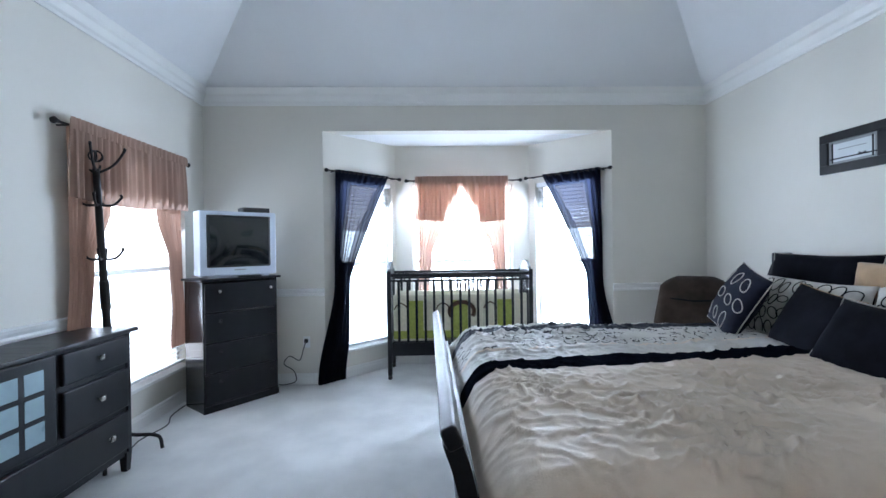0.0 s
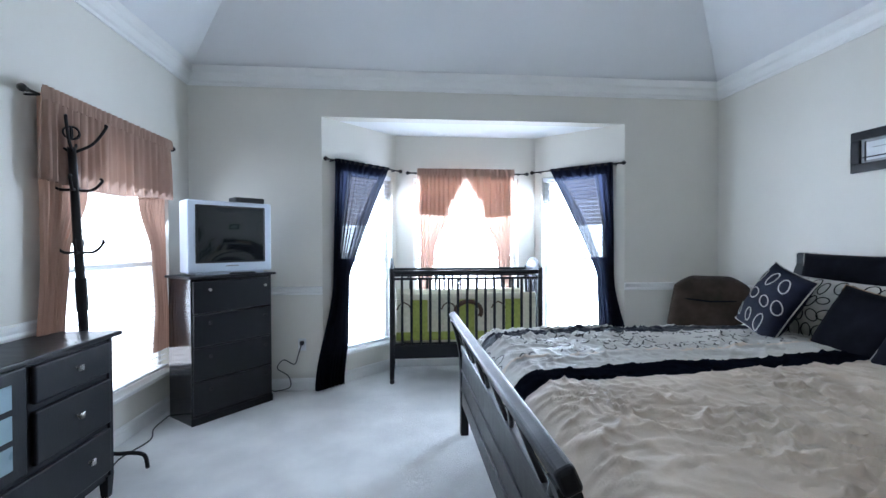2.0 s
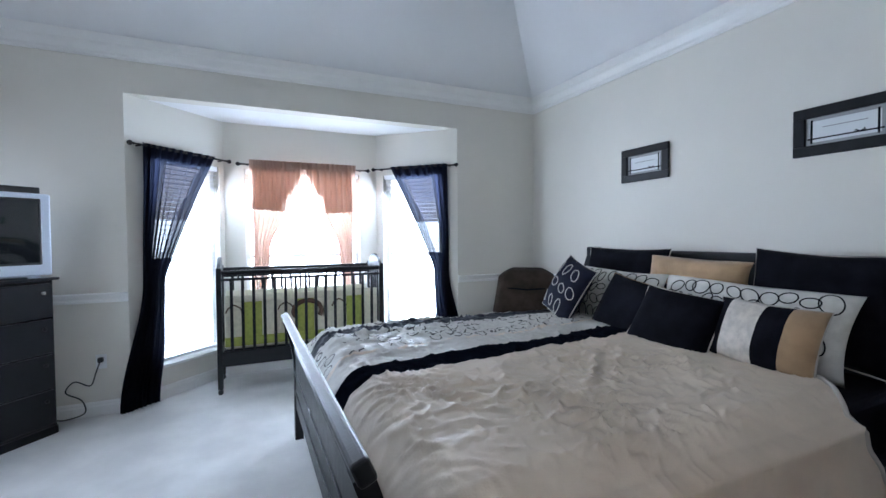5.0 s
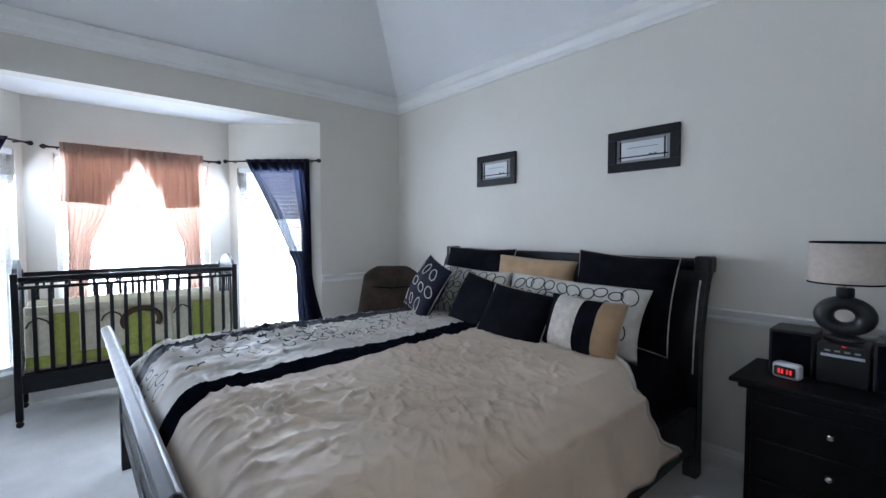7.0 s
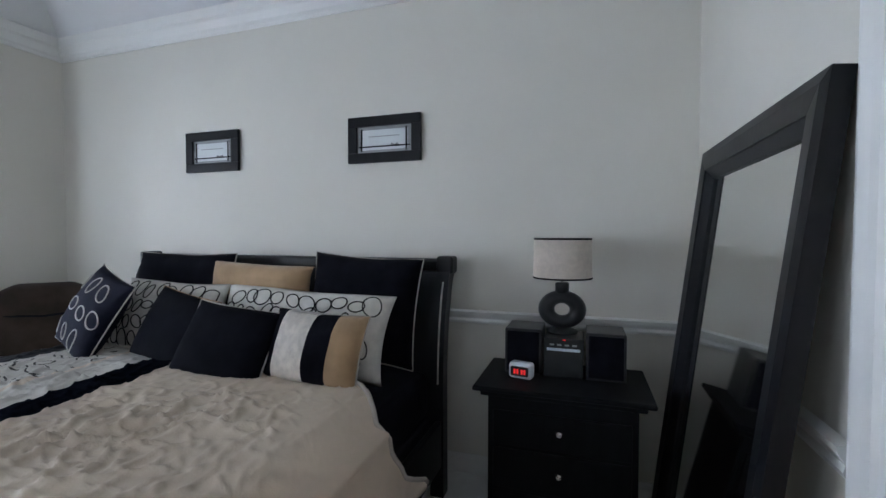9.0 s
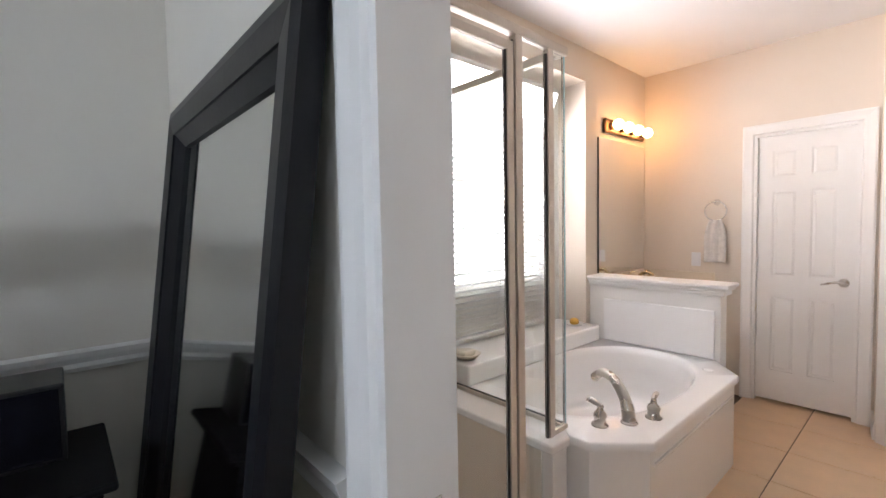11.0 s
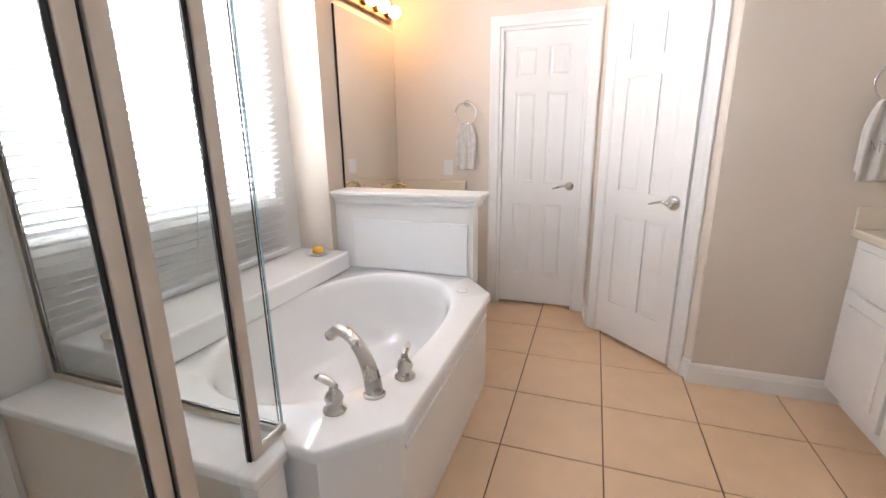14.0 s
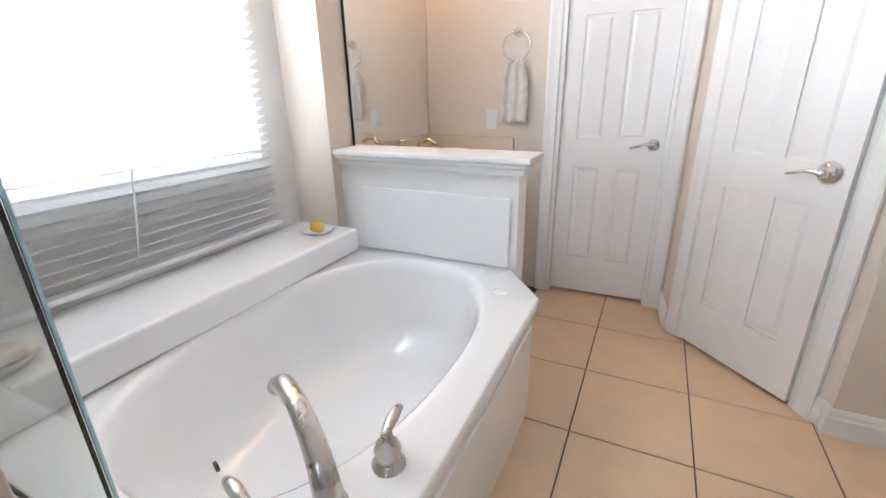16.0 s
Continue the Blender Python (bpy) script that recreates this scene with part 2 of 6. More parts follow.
def add_lathe(bm, profile, n=20, m=None, caps=True):
    """Turns a profile of (radius, height) round the z axis."""
    rings = []
    for r, z in profile:
        ring = [bm.verts.new((r * math.cos(2 * math.pi * i / n), r * math.sin(2 * math.pi * i / n), z)) for i in range(n)]
        rings.append(ring)
    for a, b in zip(rings, rings[1:]):
        for i in range(n):
            bm.faces.new((a[i], a[(i + 1) % n], b[(i + 1) % n], b[i]))
    if caps:
        bm.faces.new(rings[0][::-1])
        bm.faces.new(rings[-1])
    if m is not None:
        bmesh.ops.transform(bm, matrix=m, verts=[v for r in rings for v in r])
    return bm


def lathe(profile, n=20, m=None, caps=True):
    return add_lathe(bmesh.new(), profile, n, m, caps)


def add_tube(bm, pts, radii, n=10):
    """A round bar along a line of points, tapering with radii."""
    pts = [Vector(p) for p in pts]
    if not isinstance(radii, (list, tuple)):
        radii = [radii] * len(pts)
    rings = []
    side = None
    for i, p in enumerate(pts):
        d = (pts[min(i + 1, len(pts) - 1)] - pts[max(i - 1, 0)]).normalized()
        if side is None:
            side = d.orthogonal().normalized()
        side = (side - d * side.dot(d)).normalized()
        up = d.cross(side)
        rings.append([bm.verts.new(p + radii[i] * (math.cos(2 * math.pi * k / n) * side + math.sin(2 * math.pi * k / n) * up)) for k in range(n)])
    for a, b in zip(rings, rings[1:]):
        for k in range(n):
            bm.faces.new((a[k], a[(k + 1) % n], b[(k + 1) % n], b[k]))
    bm.faces.new(rings[0][::-1])
    bm.faces.new(rings[-1])
    return bm


def tube(pts, radii, n=10):
    return add_tube(bmesh.new(), pts, radii, n)


def curve_pts(ctrl, n=24):
    """A smooth line through control points."""
    ctrl = [Vector(c) for c in ctrl]
    c = [2 * ctrl[0] - ctrl[1]] + ctrl + [2 * ctrl[-1] - ctrl[-2]]
    out = []
    spans = len(ctrl) - 1
    for i in range(n + 1):
        u = i / n * spans
        k = min(int(u), spans - 1)
        f = u - k
        a, b, d, e = c[k], c[k + 1], c[k + 2], c[k + 3]
        out.append(0.5 * (2 * b + (d - a) * f + (2 * a - 5 * b + 4 * d - e) * f * f + (3 * b - a - 3 * d + e) * f ** 3))
    return out


def add_prism(bm, poly, z0, z1):
    """A flat polygon in x, y carried from z0 to z1."""
    a = [bm.verts.new((x, y, z0)) for x, y in poly]
    b = [bm.verts.new((x, y, z1)) for x, y in poly]
    n = len(poly)
    for i in range(n):
        bm.faces.new((a[i], a[(i + 1) % n], b[(i + 1) % n], b[i]))
    bm.faces.new(a[::-1])
    bm.faces.new(b)
    return bm


def prism(poly, z0, z1):
    return add_prism(bmesh.new(), poly, z0, z1)


def wall_with_holes(name, p0, p1, thick, z1, holes, mat, label):
    """A wall from p0 to p1 (its inner face; the body lies to the right of the way p0 to p1), with openings (along0, along1, z0, z1)."""
    p0, p1 = Vector((*p0, 0)), Vector((*p1, 0))
    L = (p1 - p0).length
    d = (p1 - p0).normalized()
    nrm = Vector((d.y, -d.x, 0))
    m = Matrix((( d.x, nrm.x, 0, p0.x), (d.y, nrm.y, 0, p0.y), (0, 0, 1, 0), (0, 0, 0, 1)))
    bm = bmesh.new()
    xs = sorted({0.0, L, *[h[0] for h in holes], *[h[1] for h in holes]})
    for a, b in zip(xs, xs[1:]):
        zs = [(0.0, z1)]
        for h in holes:
            if h[0] <= a + 1e-6 and h[1] >= b - 1e-6:
                zs = [(0.0, h[2]), (h[3], z1)]
        for lo, hi in zs:
            if hi - lo > 1e-4:
                add_box(bm, (a, 0, lo), (b, thick, hi))
    bmesh.ops.remove_doubles(bm, verts=bm.verts[:], dist=1e-5)
    dead = [f for f in bm.faces if sum(1 for g in bm.faces if g is not f and (g.calc_center_median() - f.calc_center_median()).length < 1e-5)]
    bmesh.ops.delete(bm, geom=dead, context="FACES")
    bmesh.ops.transform(bm, matrix=m, verts=bm.verts[:])
    return tagged(obj(name, bm, mat), label, "wall", kind="structure")


# ---------------------------------------------------------------- bedroom shell
XE, XW, YN, YS, ZT = 3.65, -1.55, 6.85, 2.17, 2.95
BAY = [(-0.35, 6.85), (0.335, 7.527), (1.926, 7.527), (2.643, 6.85)]
ZB = 2.58
TH = 0.14

tagged(obj("floor_bedroom", box((XW - 0.2, YS - 0.0, -0.1), (XE + 0.2, YN + 0.9, 0)), M_CARPET), "cream cut-pile bedroom carpet, lightly trodden", "carpet", kind="structure")
# west wall with its window opening
WWIN = (5.30, 6.50, 0.33, 2.12)
wall_with_holes("wall_west", (XW, YN + TH), (XW, YS - TH), TH, ZT, [(YN + TH - WWIN[1], YN + TH - WWIN[0], WWIN[2], WWIN[3])], M_WALL, "off-white painted bedroom wall with one tall window")
W_ = wall_with_holes("wall_north", (XE, YN), (XW, YN), TH, ZT, [(XE - BAY[3][0], XE - BAY[0][0], 0.0, ZB)], M_WALL, "off-white painted bedroom wall opening into a bay")
wall_with_holes("wall_east", (XE, YS - TH), (XE, YN + TH), TH, ZT, [], M_WALL, "off-white painted bedroom wall behind the bed")
# bay walls, each with a tall window
BWIN = {}
for nm, a, b, w0, w1 in (("wall_bay_east", BAY[3], BAY[2], 0.20, 0.90), ("wall_bay_middle", BAY[2], BAY[1], 0.20, 1.40), ("wall_bay_west", BAY[1], BAY[0], 0.06, 0.76)):
    wall_with_holes(nm, a, b, TH, ZB, [(w0, w1, 0.30, 2.12)], M_WALL, "off-white painted bay wall round a tall window")
    BWIN[nm] = (a, b, w0, w1)
tagged(obj("ceiling_bay", prism([(-0.6, YN + TH), (2.9, YN + TH), (2.9, 7.8), (-0.6, 7.8)], ZB, ZB + 0.1), M_CEIL), "white flat ceiling of the bay window", "ceiling", kind="structure")
# south wall: entry opening and bathroom doorway
EN0, EN1, YE, XJ = -0.27, 1.02, 2.48, 1.16
BD0, BD1 = 1.34, 2.20
wall_with_holes("wall_south", (XJ, YS), (XE + TH, YS), TH, ZT, [(BD0 - XJ, BD1 - XJ, 0, 2.06)], M_WALL, "off-white painted wall with a bathroom doorway")
wall_with_holes("wall_entry", (XW - TH, YE), (XJ, YE), TH, ZT, [(EN0 - XW + TH, EN1 - XW + TH, 0, 2.06)], M_WALL, "off-white painted wall round the entry")
wall_with_holes("wall_entry_return", (XJ, YE - TH), (XJ, YS - TH), 0.1, ZT, [], M_WALL, "short return of off-white wall beside the entry")

# vaulted ceiling: four slopes to a flat top
KR, SL = 1.0, 0.78
bm = bmesh.new()
for base, up in ((0.0, 0.0), (0.0, 0.12)):
    o = [bm.verts.new((x, y, ZT + up)) for x, y in ((XW - 0.004, YS - 0.004), (XE + 0.004, YS - 0.004), (XE + 0.004, YN + 0.004), (XW - 0.004, YN + 0.004))]
    k = KR
    i = [bm.verts.new((x, y, ZT + SL * k + up)) for x, y in ((XW + k, YS + k), (XE - k, YS + k), (XE - k, YN - k), (XW + k, YN - k))]
    for a in range(4):
        bm.faces.new((o[a], o[(a + 1) % 4], i[(a + 1) % 4], i[a]))
    bm.faces.new(i)
tagged(obj("ceiling_bedroom", bm, M_CEIL), "white vaulted bedroom ceiling with sloped sides", "ceiling", kind="structure")


def moulding(name, path, profile, mat, label, closed=False):
    """Sweeps a profile (out from the wall, up) along a line of wall points; the room lies to the left of the way."""
    bm = bmesh.new()
    n = len(path)
    rings = []
    for i, p in enumerate(path):
        p = Vector(p)
        prv = Vector(path[i - 1]) if i > 0 or closed else None
        nxt = Vector(path[(i + 1) % n]) if i < n - 1 or closed else None
        d0 = (p - prv).normalized() if prv is not None else (nxt - p).normalized()
        d1 = (nxt - p).normalized() if nxt is not None else d0
        n0, n1 = Vector((-d0.y, d0.x)), Vector((-d1.y, d1.x))
        mit = (n0 + n1)
        mit = mit / max(0.3, mit.dot(n0))
        rings.append([bm.verts.new((p.x + mit.x * u, p.y + mit.y * u, v)) for u, v in profile])
    m = len(profile)
    for a, b in zip(rings, rings[1:] + ([rings[0]] if closed else [])):
        for k in range(m):
            bm.faces.new((a[k], b[k], b[(k + 1) % m], a[(k + 1) % m]))
    if not closed:
        bm.faces.new(rings[0])
        bm.faces.new(rings[-1][::-1])
    return tagged(obj(name, bm, mat), label, "trim", kind="structure")


CROWN = [(0.0, ZT - 0.11), (0.012, ZT - 0.11), (0.018, ZT - 0.09), (0.035, ZT - 0.075), (0.055, ZT - 0.03), (0.072, ZT - 0.012), (0.076, ZT + 0.054), (0.0, ZT - 0.004)]
moulding("trim_crown", [(XW, YS), (XE, YS), (XE, YN), (XW, YN)], CROWN, M_TRIM, "white painted crown moulding", closed=True)
RZ = 0.90
RAIL = [(0.0, RZ), (0.010, RZ), (0.016, RZ + 0.015), (0.012, RZ + 0.03), (0.024, RZ + 0.05), (0.030, RZ + 0.07), (0.0, RZ + 0.078)]
BASE = [(0.0, 0.0), (0.016, 0.0), (0.016, 0.075), (0.011, 0.085), (0.011, 0.098), (0.005, 0.11), (0.0, 0.112)]
for k, pts in enumerate(([(BAY[0][0], YN), (XW, YN), (XW, 6.56)], [(XW, 5.24), (XW, YE), (EN0 - 0.09, YE)], [(BD1 + 0.09, YS), (XE, YS), (XE, YN), (BAY[3][0], YN)])):
    moulding("trim_chair_rail_%d" % (k + 1), pts, RAIL, M_TRIM, "white painted chair rail moulding")
moulding("baseboard_1", [(BD1 + 0.09, YS), (XE, YS), (XE, YN), BAY[3], BAY[2], BAY[1], BAY[0], (XW, YN), (XW, YE), (EN0 - 0.09, YE)], BASE, M_TRIM, "white painted baseboard")
moulding("baseboard_2", [(XJ, YS), (BD0 - 0.09, YS)], BASE, M_TRIM, "white painted baseboard")

# hallway behind the entry
bm = bmesh.new()
add_box(bm, (-0.6, 0.6, -0.1), (1.15, YS - 0.0, -0.002))
tagged(obj("floor_hall", bm, M_CARPET), "cream carpet of the hall", "carpet", kind="structure")
bm = bmesh.new()
for lo, hi in (((-0.7, 1.0, 0), (-0.6, YE - TH, 2.5)), ((-0.6, 1.9, 0), (0.10, 2.0, 2.5)), ((0.10, 2.036, 0), (1.05, 2.10, 2.5)), ((-0.7, 1.9, 2.5), (1.06, YE - TH, 2.6))):
    add_box(bm, lo, hi)
tagged(obj("wall_hall", bm, M_WALL), "plain off-white hallway walls", "wall", kind="structure")

# ---------------------------------------------------------------- bathroom shell
BX, BS, BZ = 3.42, -1.50, 2.70
NI0, NI1, NX, NZ = -0.49, 1.02, 3.62, 2.46
C1, C2, C3, C4 = (1.90, -1.50), (1.875, -1.26), (1.33, -0.695), (1.33, -0.66)
DIAG0 = (1.875, -1.26)
tagged(obj("floor_bath_bed", box((0.1, -1.9, -0.1), (3.7, YS - 0.001, -0.006)), M_GROUT), "brown grout bed under the bathroom tiles", "floor", kind="structure")
yb = YS - TH
D1A, D1B = 1.99, 2.585
wall_with_holes("wall_bath_east", (BX, BS - TH), (BX, yb), 0.34, BZ, [(NI0 - BS + TH, NI1 - BS + TH, 0.50, NZ), (NI1 - BS + TH, yb - BS + TH, 0.0, NZ)], M_WALL_BATH, "warm off-white bathroom wall with a deep window recess")
wall_with_holes("wall_bath_south", (C1[0] - 0.1, BS), (BX + 0.34, BS), TH, BZ, [(D1A - C1[0] + 0.1, D1B - C1[0] + 0.1, 0, 2.04)], M_WALL_BATH, "warm off-white bathroom wall with a panel door")
dl = (Vector(C3) - Vector(C2)).length
D2A, D2B = 0.085, 0.675
wall_with_holes("wall_bath_angled", C3, C2, TH, BZ, [(dl - D2B, dl - D2A, 0, 2.05)], M_WALL_BATH, "angled bathroom wall with a panel door")
tagged(obj("wall_bath_return", prism([C1, C2, (C2[0] - 0.12, C2[1] - 0.05), (C1[0] - 0.12, C1[1])], 0, BZ), M_WALL_BATH), "short return of bathroom wall between two doors", "wall", kind="structure")
wall_with_holes("wall_bath_southwest", (0.15 - TH, C4[1]), C4, TH, BZ, [], M_WALL_BATH, "warm off-white bathroom wall")
wall_with_holes("wall_bath_west", (0.15, yb), (0.15, C4[1] - TH), 0.02, BZ, [], M_WALL_BATH, "warm off-white bathroom wall")
tagged(obj("ceiling_bath", box((0.0, -1.8, BZ), (3.8, yb, BZ + 0.1)), M_CEIL), "white flat bathroom ceiling", "ceiling", kind="structure")
tagged(obj("wall_bath_facing", box((0.15, yb - 0.004, 0), (BD0 - 0.085, yb, BZ)), M_WALL_BATH), "warm off-white bathroom wall beside the doorway", "wall", kind="structure")
tagged(obj("wall_bath_facing_shower", box((BD1 + 0.085, yb - 0.004, 0), (BX, yb, BZ)), M_WALL_BATH), "warm off-white bathroom wall beside the shower", "wall", kind="structure")
tagged(obj("wall_bath_facing_lintel", box((BD0 - 0.085, yb - 0.004, 2.13), (BD1 + 0.085, yb, BZ)), M_WALL_BATH), "warm off-white bathroom wall over the doorway", "wall", kind="structure")
# unseen shell added behind both doors so sky light stays out of their gaps
tagged(obj("wall_light_block_far", box((1.70, -2.3, -0.1), (3.80, -2.2, BZ)), M_WALL_BATH), "plain unseen wall blocking sky light behind the panel door", "wall", kind="structure")
tagged(obj("wall_light_block_side", box((0.0, -2.3, -0.1), (0.1, C4[1] - TH, BZ)), M_WALL_BATH), "plain unseen wall blocking sky light behind the angled door", "wall", kind="structure")
tagged(obj("wall_light_block_back", box((0.1, -2.3, -0.1), (1.70, -2.2, BZ)), M_WALL_BATH), "plain unseen wall blocking sky light behind the angled door", "wall", kind="structure")
tagged(obj("wall_light_block_end", box((3.70, -2.2, -0.1), (3.80, BS - TH, BZ)), M_WALL_BATH), "plain unseen wall blocking sky light beyond the vanity", "wall", kind="structure")
tagged(obj("ceiling_light_block", box((0.0, -2.3, BZ + 0.101), (3.8, -0.6, BZ + 0.15)), M_CEIL), "plain unseen ceiling blocking sky light behind the doors", "ceiling", kind="structure")
tagged(obj("floor_light_block", box((0.1, -2.2, -0.1), (3.7, -1.9, -0.006)), M_GROUT), "dark unseen floor closing the light block behind the doors", "floor", kind="structure")
moulding("baseboard_3", [(0.15, C4[1]), C4, C3, (C3[0] + 0.03, C3[1] - 0.035)][::1], BASE, M_TRIM, "white painted bathroom baseboard")
moulding("baseboard_4", [C2, C1, (C1[0] + 0.02, C1[1])], BASE, M_TRIM, "white painted bathroom baseboard")

# ---------------------------------------------------------------- windows, blinds and curtains
def wall_frame(a, b, inset=0.0):
    """The pose whose x runs along the wall from a to b, y into the room, z up."""
    a, b = Vector((*a, 0)), Vector((*b, 0))
    d = (b - a).normalized()
    n = Vector((-d.y, d.x, 0))
    p = a + n * inset
    return Matrix(((d.x, n.x, 0, p.x), (d.y, n.y, 0, p.y), (0, 0, 1, 0), (0, 0, 0, 1)))


SLATS = {}


def make_window(name, m, x0, x1, z0, z1, depth, power, label, tilt=8, mid=True, pitch=0.042, lampcol=(0.62, 0.81, 1.0), half=0.013, zb=None, drop=0.2, wide=0.0, off=0.0):
    """A sash window in an opening: frame bars, pane, sill, blind slats, and the skylight that enters by it."""
    w = empty(name, m, label, "window")
    w["kind"] = "structure"
    y = -depth
    t = 0.045
    for nm, lo, hi in (("frame_jamb", (x0, y - 0.03, z0), (x0 + t, y + 0.03, z1)), ("frame_jamb", (x1 - t, y - 0.03, z0), (x1, y + 0.03, z1)),
                       ("frame_head", (x0 + t, y - 0.03, z1 - t), (x1 - t, y + 0.03, z1)), ("frame_foot", (x0 + t, y - 0.03, z0), (x1 - t, y + 0.03, z0 + t))):
        part(nm, box(lo, hi, 0.004), M_TRIM, w)
    if mid:
        zc = (z0 + z1) / 2
        part("meeting_rail", box((x0 + t, y - 0.025, zc - 0.02), (x1 - t, y + 0.025, zc + 0.02), 0.003), M_TRIM, w)
    pane = part("pane", box((x0 + t, y - 0.003, z0 + t), (x1 - t, y + 0.003, z1 - t)), M_GLASS, w, "clear window pane")
    pane.visible_shadow = False
    if zb is None:
        part("window_sill", box((x0 - 0.03, y + 0.031, z0 - 0.025), (x1 + 0.03, 0.035, z0 + 0.004), 0.006), M_TRIM, w, "white painted sill")
    width = round(x1 - x0 - 0.03 + 2 * wide, 3)
    yb_ = y + off
    key = (width, tilt, half)
    if key not in SLATS:
        me = bpy.data.meshes.new("slat")
        bm = box((-width / 2, -half, -0.0012), (width / 2, half, 0.0012))
        bmesh.ops.transform(bm, matrix=pose(0, 0, 0, tilt), verts=bm.verts[:])
        bm.to_mesh(me)
        bm.free()
        me.materials.append(M_BLIND)
        SLATS[key] = me
    part("blind_headrail", box((x0 + 0.01 - wide, yb_ + 0.04, z1 - 0.05), (x1 - 0.01 + wide, yb_ + 0.095, z1 - 0.002), 0.004), M_BLIND, w)
    zz = (z0 if zb is None else zb) + 0.05
    part("blind_bottom_rail", box((x0 + 0.015 - wide, yb_ + 0.042, zz - 0.02), (x1 - 0.015 + wide, yb_ + 0.092, zz), 0.004), M_BLIND, w)
    while zz < z1 - 0.08:
        zz += pitch
        s = new("slat", SLATS[key])
        s.parent = w
        s.location = ((x0 + x1) / 2, yb_ + 0.067, zz)
    for xx in (x0 + 0.15, x1 - 0.15):
        part("ladder_cord", box((xx - 0.0015, yb_ + 0.066, (z0 if zb is None else zb) + 0.05), (xx + 0.0015, yb_ + 0.068, z1 - 0.05)), M_BLIND, w)
    c = m @ Vector(((x0 + x1) / 2, y - 0.10, (z0 + z1) / 2))
    f = m.to_3x3() @ Vector((0, 1, -drop))
    window_light("skylight_" + name, c, f, x1 - x0, z1 - z0, power, lampcol)
    return w


def cloth_sheet(top, left, right, z_of, folds, amp, rows=36, cols=70, seed=0):
    """A hung cloth in a wall pose: left and right give its edges along the wall at each height step."""
    bm = bmesh.new()
    g = []
    rnd = random.Random(seed)
    ph = [rnd.uniform(0, 6.28) for _ in range(4)]
    for r in range(rows + 1):
        s = r / rows
        l, rr = left(s), right(s)
        row = []
        for c in range(cols + 1):
            u = c / cols
            k = folds * (1 + 0.12 * math.sin(ph[0] + 5 * u))
            yy = amp(s) * (math.sin(2 * math.pi * k * u + ph[1] + 0.5 * math.sin(3 * s + ph[2])) + 0.4 * math.sin(2 * math.pi * k * 2.3 * u + ph[3]))
            row.append(bm.verts.new((l + (rr - l) * u, 0.06 + yy, z_of(s, u))))
        g.append(row)
    for r in range(rows):
        for c in range(cols):
            bm.faces.new((g[r][c], g[r][c + 1], g[r + 1][c + 1], g[r + 1][c]))
    return bm


def lerp(a, b, t):
    return a + (b - a) * t


def key_line(keys):
    """A smooth curve through (s, value) keys."""
    def f(s):
        for (s0, v0), (s1, v1) in zip(keys, keys[1:]):
            if s <= s1:
                t = (s - s0) / (s1 - s0)
                t = t * t * (3 - 2 * t)
                return lerp(v0, v1, t)
        return keys[-1][1]
    return f


def curtain_rod(m, x0, x1, z, label):
    rod = empty("curtain_rod", m, label, "curtain rod")
    part("rod", tube([(x0, 0.06, z), (x1, 0.06, z)], 0.008, 10), M_ROD, rod)
    for x, s in ((x0, -1), (x1, 1)):
        part("finial", lathe([(0.007, 0), (0.013, 0.006), (0.009, 0.014), (0.02, 0.028), (0.022, 0.04), (0.012, 0.055), (0.003, 0.06)], 12, Matrix.Translation((x, 0.06, z)) @ pose(0, 0, 0, 0, 90 * s, 0)), M_ROD, rod, smooth=True)
        part("bracket", box((x - s * 0.05 - 0.006, 0.002, z - 0.012), (x - s * 0.05 + 0.006, 0.062, z - 0.002), 0.002), M_ROD, rod)
    return rod


def tie_edge(top, tied, mid, low, tie):
    """The drawn edge of a panel: a slack diagonal to the tie, then a fall to the floor."""
    fall = key_line([(tie, tied), (0.75, mid), (1, low)])

    def f(s):
        if s >= tie:
            return fall(s)
        q = s / tie
        return lerp(top, tied, q + 0.03 * math.sin(math.pi * q))
    return f


def tieback_curtain(m, xa, xb, side, z1, z0, mat, label, seed, tie=0.52, gather=0.16, flare=0.22):
    """A panel hung from xa to xb, pulled back to one side (-1: to xa) and falling to z0."""
    if side < 0:
        L = key_line([(0, xa), (tie, xa - 0.01), (1, xa - 0.22)])
        R = tie_edge(xb, xa + gather, xa + gather * 0.9, xa + 0.08, tie)
    else:
        R = key_line([(0, xb), (tie, xb + 0.01), (1, xb + 0.22)])
        L = tie_edge(xa, xb - gather, xb - gather * 0.9, xb - 0.08, tie)
    bm = cloth_sheet(z1, L, R, lambda s, u: z1 + 0.02 - (z1 + 0.02 - z0) * s, 9, lambda s: 0.016 + 0.010 * s, seed=seed)
    for f in bm.faces:
        c = f.calc_center_median()
        s = (z1 - c.z) / (z1 - z0)
        u = (c.x - L(s)) / max(0.01, R(s) - L(s))
        u = u if side < 0 else 1 - u
        # bunched along the wall side and the drawn hem, open between them
        wide = max(0.0, 1 - s / 0.46)
        f.material_index = 2 if s > 0.44 or s < 0.035 or u < 0.22 else 0 if 0.30 < u < 0.55 + 0.35 * wide else 1
    ob = tagged(obj("curtain", bm, mat, None, True), label, "curtain", "curtains at the windows")
    ob.matrix_world = m
    return ob


